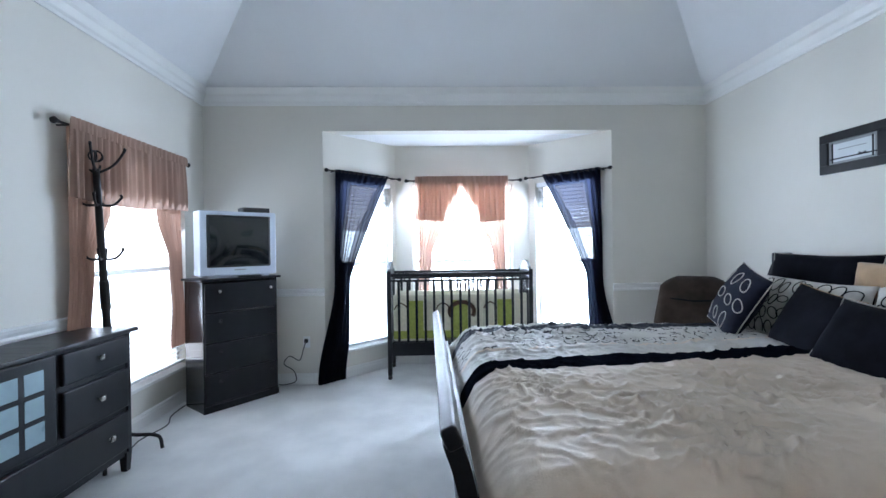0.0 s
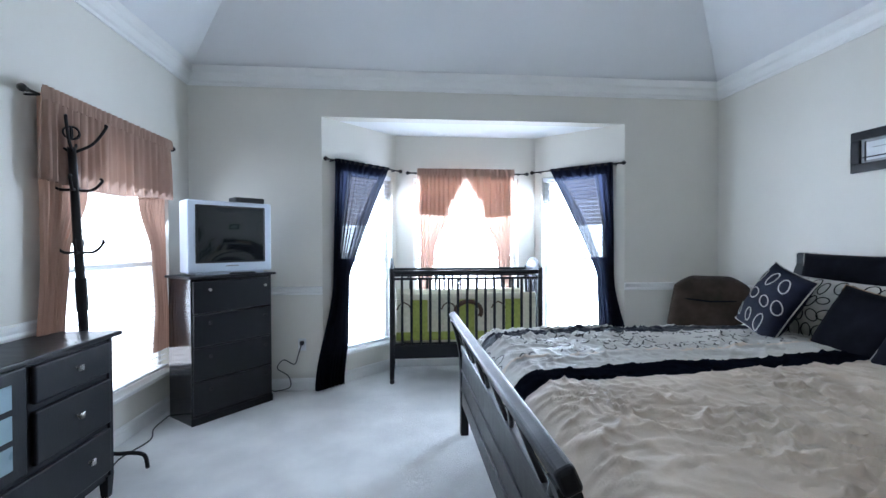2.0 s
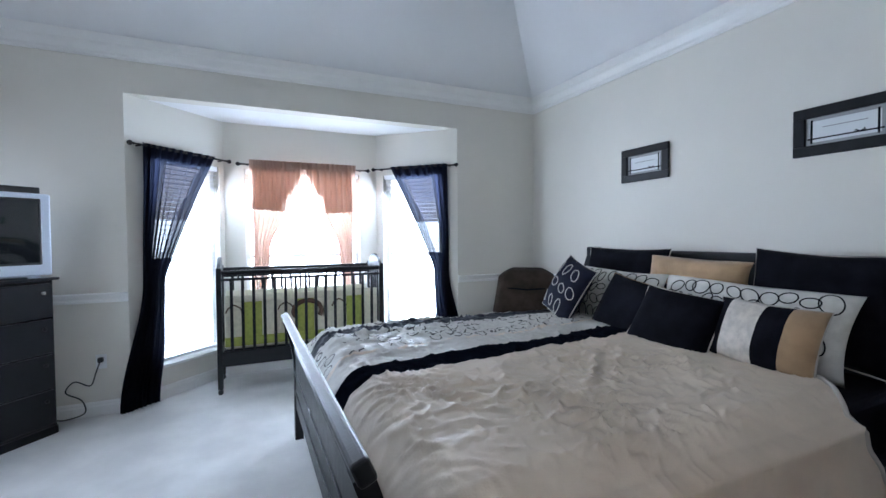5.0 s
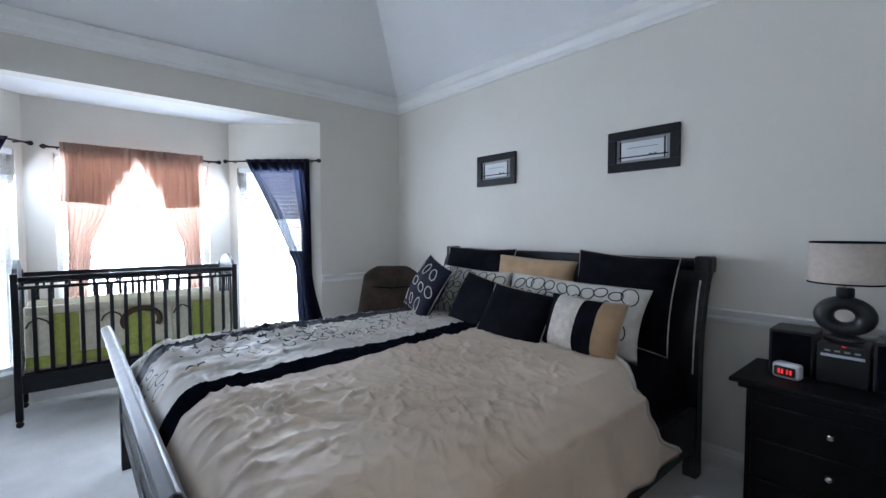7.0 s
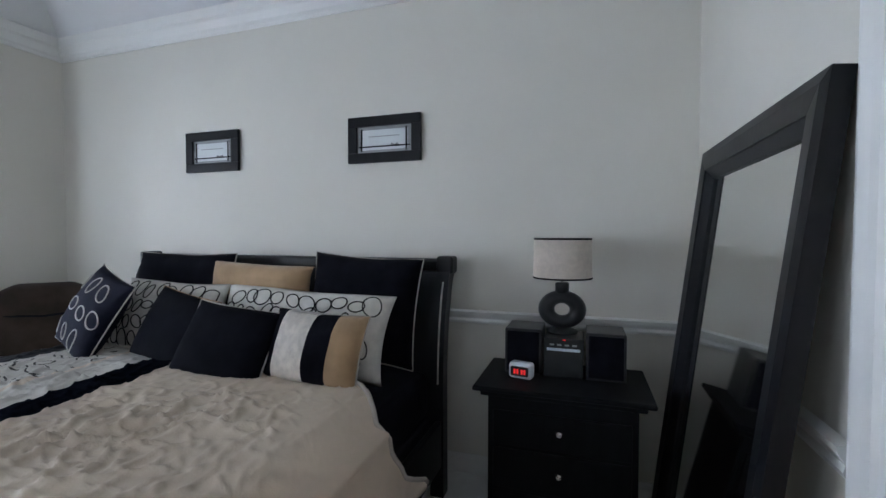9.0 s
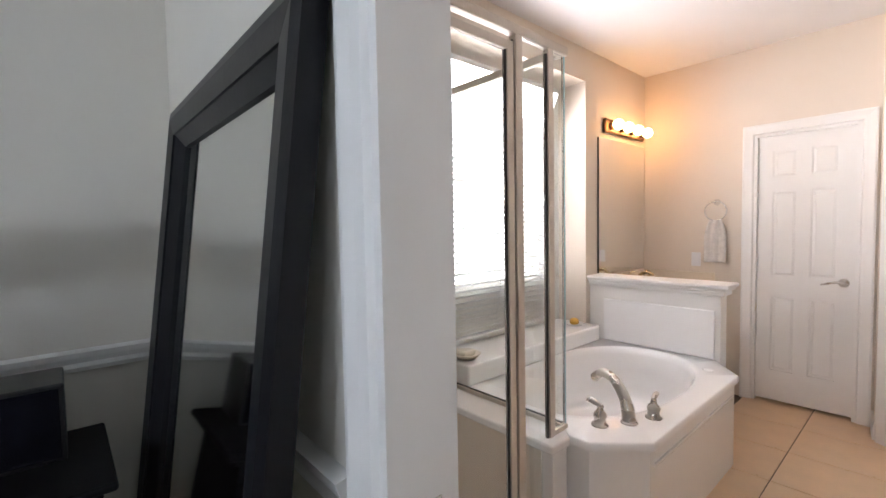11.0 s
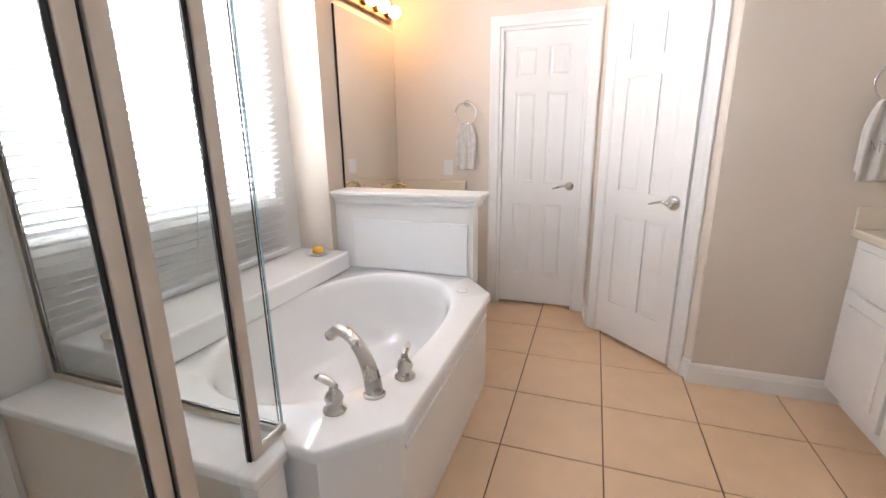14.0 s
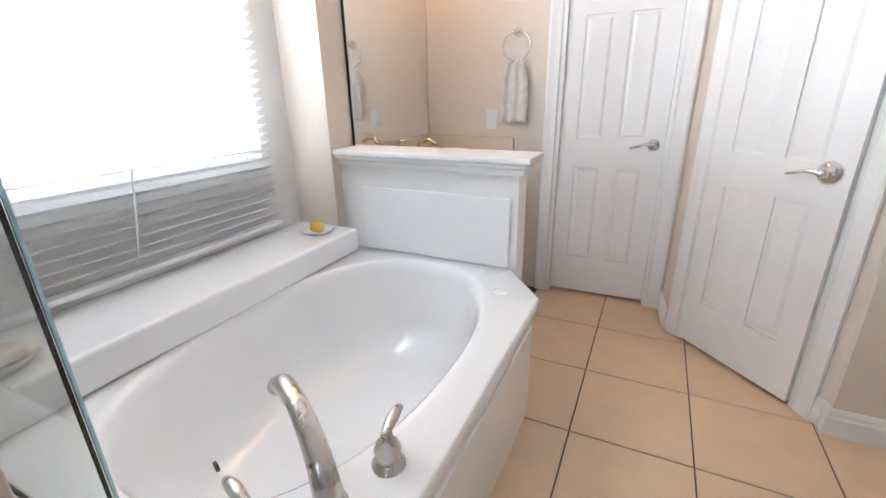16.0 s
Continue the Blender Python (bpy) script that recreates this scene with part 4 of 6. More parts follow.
def television():
    w, h, d = 0.655, 0.59, 0.32
    m = Matrix.Translation((-1.222, 6.115, 1.135)) @ pose(0, 0, 0, 0, 0, 41)
    t = empty("television", m, "silver tube television standing on black chest", "television")
    bm = bmesh.new()
    add_box(bm, (0, 0, 0.02), (w, 0.20, h), 0.012, 3)
    part("front_case", bm, M_TVSILVER, t)
    bm = box((0.02, 0.20, 0.03), (w - 0.02, d, h - 0.02))
    for v in bm.verts:
        if v.co.y > 0.25:
            v.co.x = lerp(v.co.x, w / 2, 0.38)
            v.co.z = lerp(v.co.z, 0.2, 0.30)
    part("rear_case", bm, M_TVSILVER, t, "tapered grey rear housing")
    part("bezel", box((0.055, -0.006, 0.095), (w - 0.055, 0.01, h - 0.035), 0.008, 2), M_BLACKPLASTIC, t)
    bm = bmesh.new()
    g = [[bm.verts.new((lerp(0.075, w - 0.075, i / 12), -0.007 - 0.012 * (1 - (i / 6 - 1) ** 2) * (1 - (j / 6 - 1) ** 2), lerp(0.112, h - 0.05, j / 12))) for j in range(13)] for i in range(13)]
    for i in range(12):
        for j in range(12):
            bm.faces.new((g[i][j], g[i + 1][j], g[i + 1][j + 1], g[i][j + 1]))
    part("screen", bm, M_TVSCREEN, t, "dark curved glass screen", True)
    part("brand_mark", box((w / 2 - 0.05, -0.0025, 0.066), (w / 2 + 0.05, 0.002, 0.076)), M_GREYMAT, t)
    for x in (0.08, 0.11, w - 0.14, w - 0.11, w - 0.08):
        part("button", box((x, -0.003, 0.045), (x + 0.02, 0.002, 0.053), 0.001, 1), M_TVSILVER, t)
    part("base", box((0.06, 0.02, 0.0), (w - 0.06, d - 0.05, 0.022), 0.006), M_TVSILVER, t)
    part("remote_strip", box((0.30, -0.045, 0.001), (0.50, -0.008, 0.016), 0.005), M_BLACKPLASTIC, t)
    bm = box((0.0, 0.0, 0.0), (0.24, 0.15, 0.045), 0.005, 2)
    bx = tagged(obj("set_top_box", bm, M_BLACKPLASTIC), "small black receiver box on top of television", "receiver")
    bx.matrix_world = m @ Matrix.Translation((0.37, 0.03, h))


television()


def dresser():
    x0, x1, ya, yb_, h = -1.53, -1.19, 3.55, 5.20, 0.90
    d = empty("dresser", pose(0, 0, 0), "long black dresser with drawers and glazed door against wall", "dresser")
    part("body", box((x0, ya, 0.10), (x1 - 0.012, yb_, h - 0.025), 0.004), M_BLACKWOOD, d)
    part("top", box((x0 - 0.005, ya - 0.03, h - 0.025), (x1 + 0.03, yb_ + 0.04, h), 0.006, 3), M_BLACKWOOD, d, "black polished top")
    for y in (ya, yb_ - 0.05):
        for x in (x0, x1 - 0.05):
            bm = box((x, y, 0.0), (x + 0.05, y + 0.05, 0.12))
            for v in bm.verts:
                if v.co.z < 0.05:
                    v.co.x = lerp(v.co.x, x + 0.025, 0.3)
                    v.co.y = lerp(v.co.y, y + 0.025, 0.3)
            part("leg", bm, M_BLACKWOOD, d)
    for y in (ya, yb_ - 0.03):
        part("stile", box((x1 - 0.014, y, 0.10), (x1, y + 0.03, h - 0.026), 0.003), M_BLACKWOOD, d)
    rows = ((0.15, 0.385), (0.415, 0.655), (0.685, 0.855))
    for k, (a, b) in enumerate(rows):
        lo = 4.64 if k else 3.60
        for l, r in (((3.60, 5.165),) if k == 0 else ((4.68, 5.165), (3.60, 4.08))):
            dr = part("drawer", box((x1 - 0.014, l, a), (x1 + 0.012, r, b), 0.010, 3), M_BLACKWOOD, d)
            ys = ((l + r) / 2,) if k else (l + 0.42, r - 0.17)
            for y in ys:
                square_knob(dr, Matrix.Translation((x1 + 0.012, y, (a + b) / 2 + 0.01)) @ pose(0, 0, 0, 0, 90, 0))
    dr = part("door", box((x1 - 0.014, 4.12, 0.405), (x1 + 0.010, 4.64, 0.865), 0.008, 2), M_BLACKWOOD, d, "black door with small frosted panes")
    for i in range(3):
        for j in range(3):
            y, z = 4.19 + i * 0.135, 0.46 + j * 0.125
            part("pane", box((x1 + 0.010, y, z), (x1 + 0.0125, y + 0.105, z + 0.10), 0.001, 1), M_FROST, dr)
    return d


dresser()


def nightstand():
    x0, x1, ya, yb_, h = 3.07, 3.50, 2.49, 3.12, 0.75
    d = empty("nightstand", pose(0, 0, 0), "black three-drawer nightstand standing beside the bed", "nightstand")
    part("body", box((x0 + 0.012, ya, 0.0), (x1, yb_, h - 0.05), 0.004), M_MATTBLACK, d)
    bm = box((x0 - 0.05, ya - 0.06, h - 0.022), (x1, yb_ + 0.06, h), 0.008, 3)
    add_box(bm, (x0 - 0.02, ya - 0.03, h - 0.05), (x1 - 0.003, yb_ + 0.03, h - 0.022), 0.008, 2)
    part("top", bm, M_MATTBLACK, d, "black overhanging moulded top")
    part("plinth", box((x0 + 0.004, ya - 0.006, 0.0), (x1 - 0.005, yb_ + 0.006, 0.07), 0.006), M_MATTBLACK, d)
    for a, b in ((0.09, 0.27), (0.285, 0.465), (0.48, 0.635)):
        dr = part("drawer", box((x0, ya + 0.025, a), (x0 + 0.03, yb_ - 0.025, b), 0.006, 2), M_MATTBLACK, d)
        part("knob", lathe([(0.006, 0), (0.006, 0.010), (0.014, 0.014), (0.017, 0.022), (0.012, 0.030), (0.003, 0.033)], 10, Matrix.Translation((x0, (ya + yb_) / 2, (a + b) / 2 + 0.015)) @ pose(0, 0, 0, 0, -90, 0)), M_CHROME, dr, "faceted clear and chrome knob")


nightstand()


def stereo():
    z = 0.75
    s = empty("stereo", pose(3.36, 2.80, z), "black compact stereo with two speakers on nightstand", "stereo")
    for y0, y1 in ((0.10, 0.275), (-0.275, -0.10)):
        sp = part("speaker", box((-0.10, y0, 0.0), (0.11, y1, 0.218), 0.006, 2), M_BLACKPLASTIC, s, "black boxy speaker")
        part("grille", box((-0.106, y0 + 0.012, 0.012), (-0.099, y1 - 0.012, 0.206), 0.003), M_BLACKCLOTH, sp)
    c = part("main_unit", box((-0.11, -0.09, 0.0), (0.11, 0.09, 0.185), 0.008, 2), M_BLACKPLASTIC, s)
    part("display_bar", box((-0.114, -0.075, 0.128), (-0.109, 0.075, 0.140)), M_TVSILVER, c, "silver trim bar")
    for k in range(4):
        part("button", box((-0.114, -0.06 + 0.034 * k, 0.152), (-0.109, -0.04 + 0.034 * k, 0.160), 0.001, 1), M_GREYMAT, c)
    part("badge", box((-0.113, -0.010, 0.178), (-0.109, 0.002, 0.182)), M_LED, c)


stereo()


def table_lamp():
    m = pose(3.40, 2.815, 0.935)
    l = empty("table_lamp", m, "table lamp with black ring base and beige drum shade", "lamp")
    part("foot", lathe([(0.075, 0.0), (0.075, 0.012), (0.05, 0.02), (0.03, 0.035)], 24), M_BLACKPLASTIC, l, smooth=True)
    bm = bmesh.new()
    nu, nv = 32, 14
    g = [[None] * nv for _ in range(nu)]
    for i in range(nu):
        a = 2 * math.pi * i / nu
        for j in range(nv):
            b = 2 * math.pi * j / nv
            rr = 0.068 + 0.036 * math.cos(b)
            g[i][j] = bm.verts.new((0.045 * math.sin(b), rr * 1.12 * math.cos(a), 0.115 + rr * math.sin(a) * 0.92))
    for i in range(nu):
        for j in range(nv):
            bm.faces.new((g[i][j], g[(i + 1) % nu][j], g[(i + 1) % nu][(j + 1) % nv], g[i][(j + 1) % nv]))
    part("ring_base", bm, M_BLACKPLASTIC, l, "glossy black ceramic ring", True)
    part("neck", lathe([(0.034, 0.195), (0.034, 0.245), (0.028, 0.25)], 20), M_BLACKPLASTIC, l, smooth=True)
    part("stem", tube([(0, 0, 0.25), (0, 0, 0.40)], 0.006), M_NICKEL, l)
    bm = lathe([(0.142, 0.27), (0.138, 0.468), (0.134, 0.468), (0.138, 0.27), (0.142, 0.27)], 40, None, False)
    sh = part("shade", bm, M_CREAMSHADE, l, "beige linen drum shade", True)
    for z, r in ((0.270, 0.1435), (0.461, 0.1395)):
        part("trim_band", lathe([(r, z), (r, z + 0.008), (r - 0.006, z + 0.008), (r - 0.006, z), (r, z)], 40, None, False), M_BLACKCLOTH, sh, "thin black trim")


table_lamp()


def alarm_clock():
    c = empty("alarm_clock", pose(3.20, 2.985, 0.75, 0, 0, -12), "white alarm clock with red digits on nightstand", "clock")
    part("case", box((-0.03, -0.055, 0.0), (0.03, 0.055, 0.075), 0.016, 4), M_WHITEPLASTIC, c, smooth=False)
    part("face", box((-0.034, -0.042, 0.016), (-0.028, 0.042, 0.060), 0.006, 2), M_BLACKPLASTIC, c)
    for y in (0.022, 0.008, -0.012, -0.026):
        part("digit", box((-0.0355, y - 0.004, 0.026), (-0.0345, y + 0.004, 0.048)), M_LED, c, "glowing red digit")


alarm_clock()


def picture(y0, y1):
    z0, z1 = 1.872, 2.16
    p = empty("picture", pose(XE, (y0 + y1) / 2, (z0 + z1) / 2), "small framed print in wide black frame on wall", "picture", "pictures over the bed")
    w, h, t = (y1 - y0) / 2, (z1 - z0) / 2, 0.062
    for nm, lo, hi in (("frame_bar", (-0.028, -w, h - t), (-0.003, w, h)), ("frame_bar", (-0.028, -w, -h), (-0.003, w, -h + t)), ("frame_bar", (-0.028, -w, -h + t), (-0.003, -w + t, h - t)), ("frame_bar", (-0.028, w - t, -h + t), (-0.003, w, h - t))):
        part(nm, box(lo, hi, 0.004), M_BLACKWOOD, p)
    part("mat_board", box((-0.012, -w + t, -h + t), (-0.004, w - t, h - t)), M_GREYMAT, p, "grey mat board")
    part("print", box((-0.015, -w + t + 0.025, -h + t + 0.018), (-0.011, w - t - 0.025, h - t - 0.022)), M_PAPER, p, "pale printed card")
    part("ribbon", box((-0.018, -w + t + 0.012, -h + t + 0.034), (-0.0145, w - t - 0.012, -h + t + 0.042)), M_BLACKCLOTH, p, "thin black ribbon")
    for s in (-1, 1):
        part("ribbon_bow", tube([(-0.019, -0.075, -h + t + 0.038), (-0.022, -0.075 + s * 0.02, -h + t + 0.050), (-0.022, -0.075 + s * 0.028, -h + t + 0.036), (-0.019, -0.075, -h + t + 0.038)], 0.0035, 6), M_BLACKCLOTH, p)
    for y in (-w + t + 0.03, w - t - 0.036):
        part("ribbon", box((-0.0175, y, -h + t + 0.012), (-0.0148, y + 0.010, h - t - 0.014)), M_BLACKCLOTH, p)
    part("script_line", box((-0.0162, -w * 0.42, 0.016), (-0.0148, w * 0.42, 0.021)), M_GREYMAT, p, "illegible grey script")
    return p


picture(5.024, 5.50)
picture(3.656, 4.152)


def floor_mirror():
    w, h, t = 1.06, 1.79, 0.122
    lean_a = math.degrees(math.atan2(0.205, 1.78))
    m = Matrix.Translation((2.30, 2.43, 0.0)) @ pose(0, 0, 0, lean_a)
    f = empty("floor_mirror", m, "large black-framed mirror leaning against the wall", "mirror")

    def bar(name, corners, depth):
        """A mitred bar whose face slopes in from its outer corners (first two) to its inner ones."""
        bm = bmesh.new()
        back = [bm.verts.new((x, -0.05, z)) for x, z in corners]
        face = [bm.verts.new((x, y, z)) for (x, z), y in zip(corners, depth)]
        for i in range(4):
            bm.faces.new((back[i], back[(i + 1) % 4], face[(i + 1) % 4], face[i]))
        bm.faces.new(back[::-1])
        bm.faces.new(face)
        bmesh.ops.recalc_face_normals(bm, faces=bm.faces[:])
        part(name, bm, M_BLACKWOOD, f)

    for o, i, depth, name in ((0.0, 0.03, (-0.006, -0.006, 0.0, 0.0), "edge"), (0.03, 0.085, (0.0, 0.0, -0.006, -0.006), "frame"), (0.085, t, (-0.012, -0.012, -0.036, -0.036), "inner_bead")):
        bar(name + "_stile", ((o, o), (o, h - o), (i, h - i), (i, i)), depth)
        bar(name + "_stile", ((w - o, h - o), (w - o, o), (w - i, i), (w - i, h - i)), depth)
        bar(name + "_rail", ((o, h - o), (w - o, h - o), (w - i, h - i), (i, h - i)), depth)
        bar(name + "_rail", ((w - o, o), (o, o), (i, i), (w - i, i)), depth)
    part("mirror_glass", box((t - 0.006, -0.05, t - 0.006), (w - t + 0.006, -0.044, h - t + 0.006)), M_MIRROR, f, "silvered mirror glass")
    return f


floor_mirror()


def crib():
    x0, x1, y0, y1 = 0.30, 1.79, 6.92, 7.40
    c = empty("crib", pose(0, 0, 0), "black wooden baby crib with slatted sides on casters", "crib")
    for x in (x0, x1):
        for y in (y0, y1):
            pst = part("post", box((x - 0.022, y - 0.022, 0.05), (x + 0.022, y + 0.022, 1.14), 0.005), M_BLACKWOOD, c)
            part("caster", lathe([(0.012, -0.02), (0.022, -0.012), (0.024, 0.0), (0.022, 0.012), (0.012, 0.02)], 14, Matrix.Translation((x, y, 0.024)) @ pose(0, 0, 0, 90)), M_BLACKPLASTIC, pst, "black caster wheel", True)
            part("caster_stem", tube([(x, y, 0.03), (x, y, 0.06)], 0.008), M_NICKEL, pst)
    for x in (x0, x1):
        bm = bmesh.new()
        n = 14
        prof = [(y0 + (y1 - y0) * i / n, 1.10 + 0.13 * math.sin(math.pi * i / n) ** 0.7) for i in range(n + 1)]
        a = [bm.verts.new((x - 0.014, y, z)) for y, z in prof] + [bm.verts.new((x - 0.014, y1, 1.06)), bm.verts.new((x - 0.014, y0, 1.06))]
        b = [bm.verts.new((x + 0.014, v.co.y, v.co.z)) for v in a]
        for i in range(len(a)):
            bm.faces.new((a[i], a[(i + 1) % len(a)], b[(i + 1) % len(a)], b[i]))
        bm.faces.new(a[::-1])
        bm.faces.new(b)
        bmesh.ops.recalc_face_normals(bm, faces=bm.faces[:])
        part("end_arch", bm, M_BLACKWOOD, c, "arched black headpiece")
        part("end_rail", box((x - 0.012, y0, 0.26), (x + 0.012, y1, 0.38), 0.004), M_BLACKWOOD, c)
        for i in range(6):
            y = lerp(y0 + 0.07, y1 - 0.07, i / 5)
            part("slat", box((x - 0.008, y - 0.012, 0.38), (x + 0.008, y + 0.012, 1.07), 0.003, 1), M_BLACKWOOD, c)
    for y in (y0, y1):
        part("top_rail", box((x0 + 0.02, y - 0.016, 1.075), (x1 - 0.02, y + 0.016, 1.115), 0.008, 2), M_BLACKWOOD, c)
        part("under_rail", box((x0 + 0.02, y - 0.011, 1.02), (x1 - 0.02, y + 0.011, 1.045), 0.004), M_BLACKWOOD, c)
        part("bottom_rail", box((x0 + 0.02, y - 0.014, 0.25), (x1 - 0.02, y + 0.014, 0.385), 0.006), M_BLACKWOOD, c)
        n = 15
        for i in range(n):
            x = lerp(x0 + 0.10, x1 - 0.10, i / (n - 1))
            part("slat", box((x - 0.013, y - 0.008, 0.385), (x + 0.013, y + 0.008, 1.022), 0.003, 1), M_BLACKWOOD, c)
        for i in range(9):
            x = lerp(x0 + 0.16, x1 - 0.16, i / 8)
            part("spindle", tube([(x, y, 1.044), (x, y, 1.076)], 0.008, 8), M_BLACKWOOD, c)
    part("mattress_board", box((x0 + 0.03, y0 + 0.03, 0.36), (x1 - 0.03, y1 - 0.03, 0.39)), M_BLACKWOOD, c)
    bm = box((x0 + 0.035, y0 + 0.035, 0.39), (x1 - 0.035, y1 - 0.035, 0.50), 0.03, 3)
    tagged(obj("crib_mattress", bm, M_CREAMCLOTH), "cream crib mattress lying inside the crib", "mattress")
    b = empty("crib_bumper", pose(0, 0, 0), "padded crib bumper of lime and cream cotton panels", "crib bumper")
    n = 9
    for yy in (y0 + 0.030, y1 - 0.030):
        for i in range(n):
            xa, xb = lerp(x0 + 0.04, x1 - 0.04, i / n), lerp(x0 + 0.04, x1 - 0.04, (i + 1) / n)
            part("panel", box((xa, yy - 0.012, 0.502), (xb, yy + 0.012, 0.82), 0.008, 2), (M_CREAMCLOTH, M_GREEN, M_CREAMCLOTH)[i % 3], b)
        part("top_band", box((x0 + 0.04, yy - 0.014, 0.82), (x1 - 0.04, yy + 0.014, 0.885), 0.010, 2), M_CREAMCLOTH, b, "cream dotted top band")
        part("lower_band", box((x0 + 0.04, yy - 0.014, 0.42), (x1 - 0.04, yy + 0.014, 0.505), 0.008, 2), M_GREEN, b, "lime dotted lower band")
    pts = [(1.06 + 0.13 * math.cos(a), y0 + 0.014, 0.70 + 0.10 * math.sin(a)) for a in [math.pi * k / 12 for k in range(-2, 15)]]
    part("applique", tube(pts, 0.022, 8), M_BROWNPATCH, b, "plain brown curved applique", True)
    for x in (0.42, 0.86, 1.36):
        for s in (-1, 1):
            part("tie", tube([(x, y0 + 0.012, 0.80), (x + s * 0.05, y0 + 0.006, 0.77), (x + s * 0.07, y0 + 0.004, 0.73)], 0.007, 6), M_BROWNPATCH, b, "brown ribbon tie")


crib()


def coat_rack():
    bx, by = -1.40, 5.34
    r = empty("coat_rack", pose(0, 0, 0), "black metal coat rack with curled hooks beside dresser", "coat rack")
    top = Vector((bx - 0.02, by - 0.09, 2.0))
    base = Vector((bx, by, 0.16))
    part("pole", tube([base, lerp(base, top, 0.40), top - Vector((0, 0, 0.08))], [0.024, 0.024, 0.02], 12), M_ROD, r, smooth=True)
    part("sleeve", tube([lerp(base, top, 0.46), lerp(base, top, 0.56)], 0.029, 12), M_ROD, r)
    for k in range(4):
        a = math.radians(45 + 90 * k) - 0.35
        d = Vector((math.cos(a), math.sin(a), 0))
        part("leg", tube(curve_pts([base + Vector((0, 0, 0.04)), base + d * 0.10 + Vector((0, 0, -0.02)), base + d * 0.20 + Vector((0, 0, -0.04)), base + d * 0.255 + Vector((0, 0, -0.07)), Vector((base.x + d.x * 0.27, base.y + d.y * 0.27, 0.012))], 16), 0.012, 8), M_ROD, r, smooth=True)
        for hgt, ln in ((0.94, 0.15), (0.83, 0.12), (0.64, 0.11)):
            p = lerp(base, top, hgt)
            part("hook", tube(curve_pts([p, p + d * ln * 0.6 + Vector((0, 0, 0.0 if hgt < 0.9 else 0.06)), p + d * ln + Vector((0, 0, 0.05 if hgt < 0.9 else 0.16)), p + d * ln * 0.95 + Vector((0, 0, 0.07 if hgt < 0.9 else 0.17))], 12), 0.008, 8), M_ROD, r, smooth=True)
    for k in range(3):
        a0 = k * math.pi / 3
        part("finial_loop", tube([top + Vector((0.04 * math.cos(t) * math.cos(a0), 0.04 * math.cos(t) * math.sin(a0), 0.035 * math.sin(t))) for t in [2 * math.pi * i / 16 for i in range(17)]], 0.005, 6), M_ROD, r, smooth=True)


coat_rack()


def armchair():
    a = empty("armchair", pose(3.06, 6.18, 0, 0, 0, -38), "brown plush recliner armchair in the corner", "armchair")

    def cushion(lo, hi, b, wob=0.012):
        bm = box(lo, hi, b, 5)
        bmesh.ops.subdivide_edges(bm, edges=bm.edges[:], cuts=1, use_grid_fill=True)
        for v in bm.verts:
            v.co += Vector((1, 1, 1)) * wob * noise.noise(v.co * 5)
        return bm

    part("seat", cushion((-0.27, -0.38, 0.22), (0.27, 0.18, 0.46), 0.07), M_BROWNCLOTH, a, smooth=True)
    for x in (-0.38, 0.27):
        part("armrest", cushion((x, -0.36, 0.08), (x + 0.12, 0.26, 0.60), 0.055), M_BROWNCLOTH, a, smooth=True)
    bm = box((-0.32, 0.14, 0.30), (0.32, 0.34, 1.07), 0.095, 6)
    for v in bm.verts:
        v.co.y += 0.14 * max(0, v.co.z - 0.45)
        v.co.x *= 1.22 * (1 - 0.50 * max(0, (v.co.z - 0.62) / 0.45) ** 3.2)
    part("backrest", bm, M_BROWNCLOTH, a, "rounded plush backrest with stitched seam", True)
    part("seam", tube([(-0.20, 0.205, 0.86), (0, 0.195, 0.845), (0.20, 0.205, 0.86)], 0.008, 6), M_BLACKCLOTH, a)
    part("base", box((-0.34, -0.32, 0.0), (0.34, 0.28, 0.10), 0.02), M_BROWNCLOTH, a)


armchair()

# outlet, cords
o = empty("outlet", pose(-0.54, YN, 0.43), "white wall outlet with a black plug", "outlet")
part("plate", box((-0.036, -0.006, -0.058), (0.036, -0.0005, 0.058), 0.003), M_WHITEPLASTIC, o)
part("plug", box((-0.018, -0.04, -0.002), (0.018, -0.006, 0.036), 0.006), M_BLACKPLASTIC, o, "black plug")
tagged(obj("power_cord", tube(curve_pts([(-0.54, YN - 0.04, 0.44), (-0.56, YN - 0.07, 0.36), (-0.60, YN - 0.06, 0.26), (-0.70, YN - 0.05, 0.30), (-0.76, YN - 0.04, 0.22), (-0.66, YN - 0.05, 0.15), (-0.64, YN - 0.06, 0.05), (-0.76, YN - 0.05, 0.012), (-0.82, YN - 0.03, 0.012)], 50), 0.005, 8), M_BLACKPLASTIC, None, True), "black power cord hanging from the outlet", "cord")
tagged(obj("power_cord", tube(curve_pts([(-1.46, 6.3, 0.01), (-1.44, 6.05, 0.01), (-1.36, 5.85, 0.01), (-1.40, 5.60, 0.01), (-1.36, 5.42, 0.01)], 30), 0.005, 8), M_BLACKPLASTIC, None, True), "black cord lying on carpet below the window", "cord")

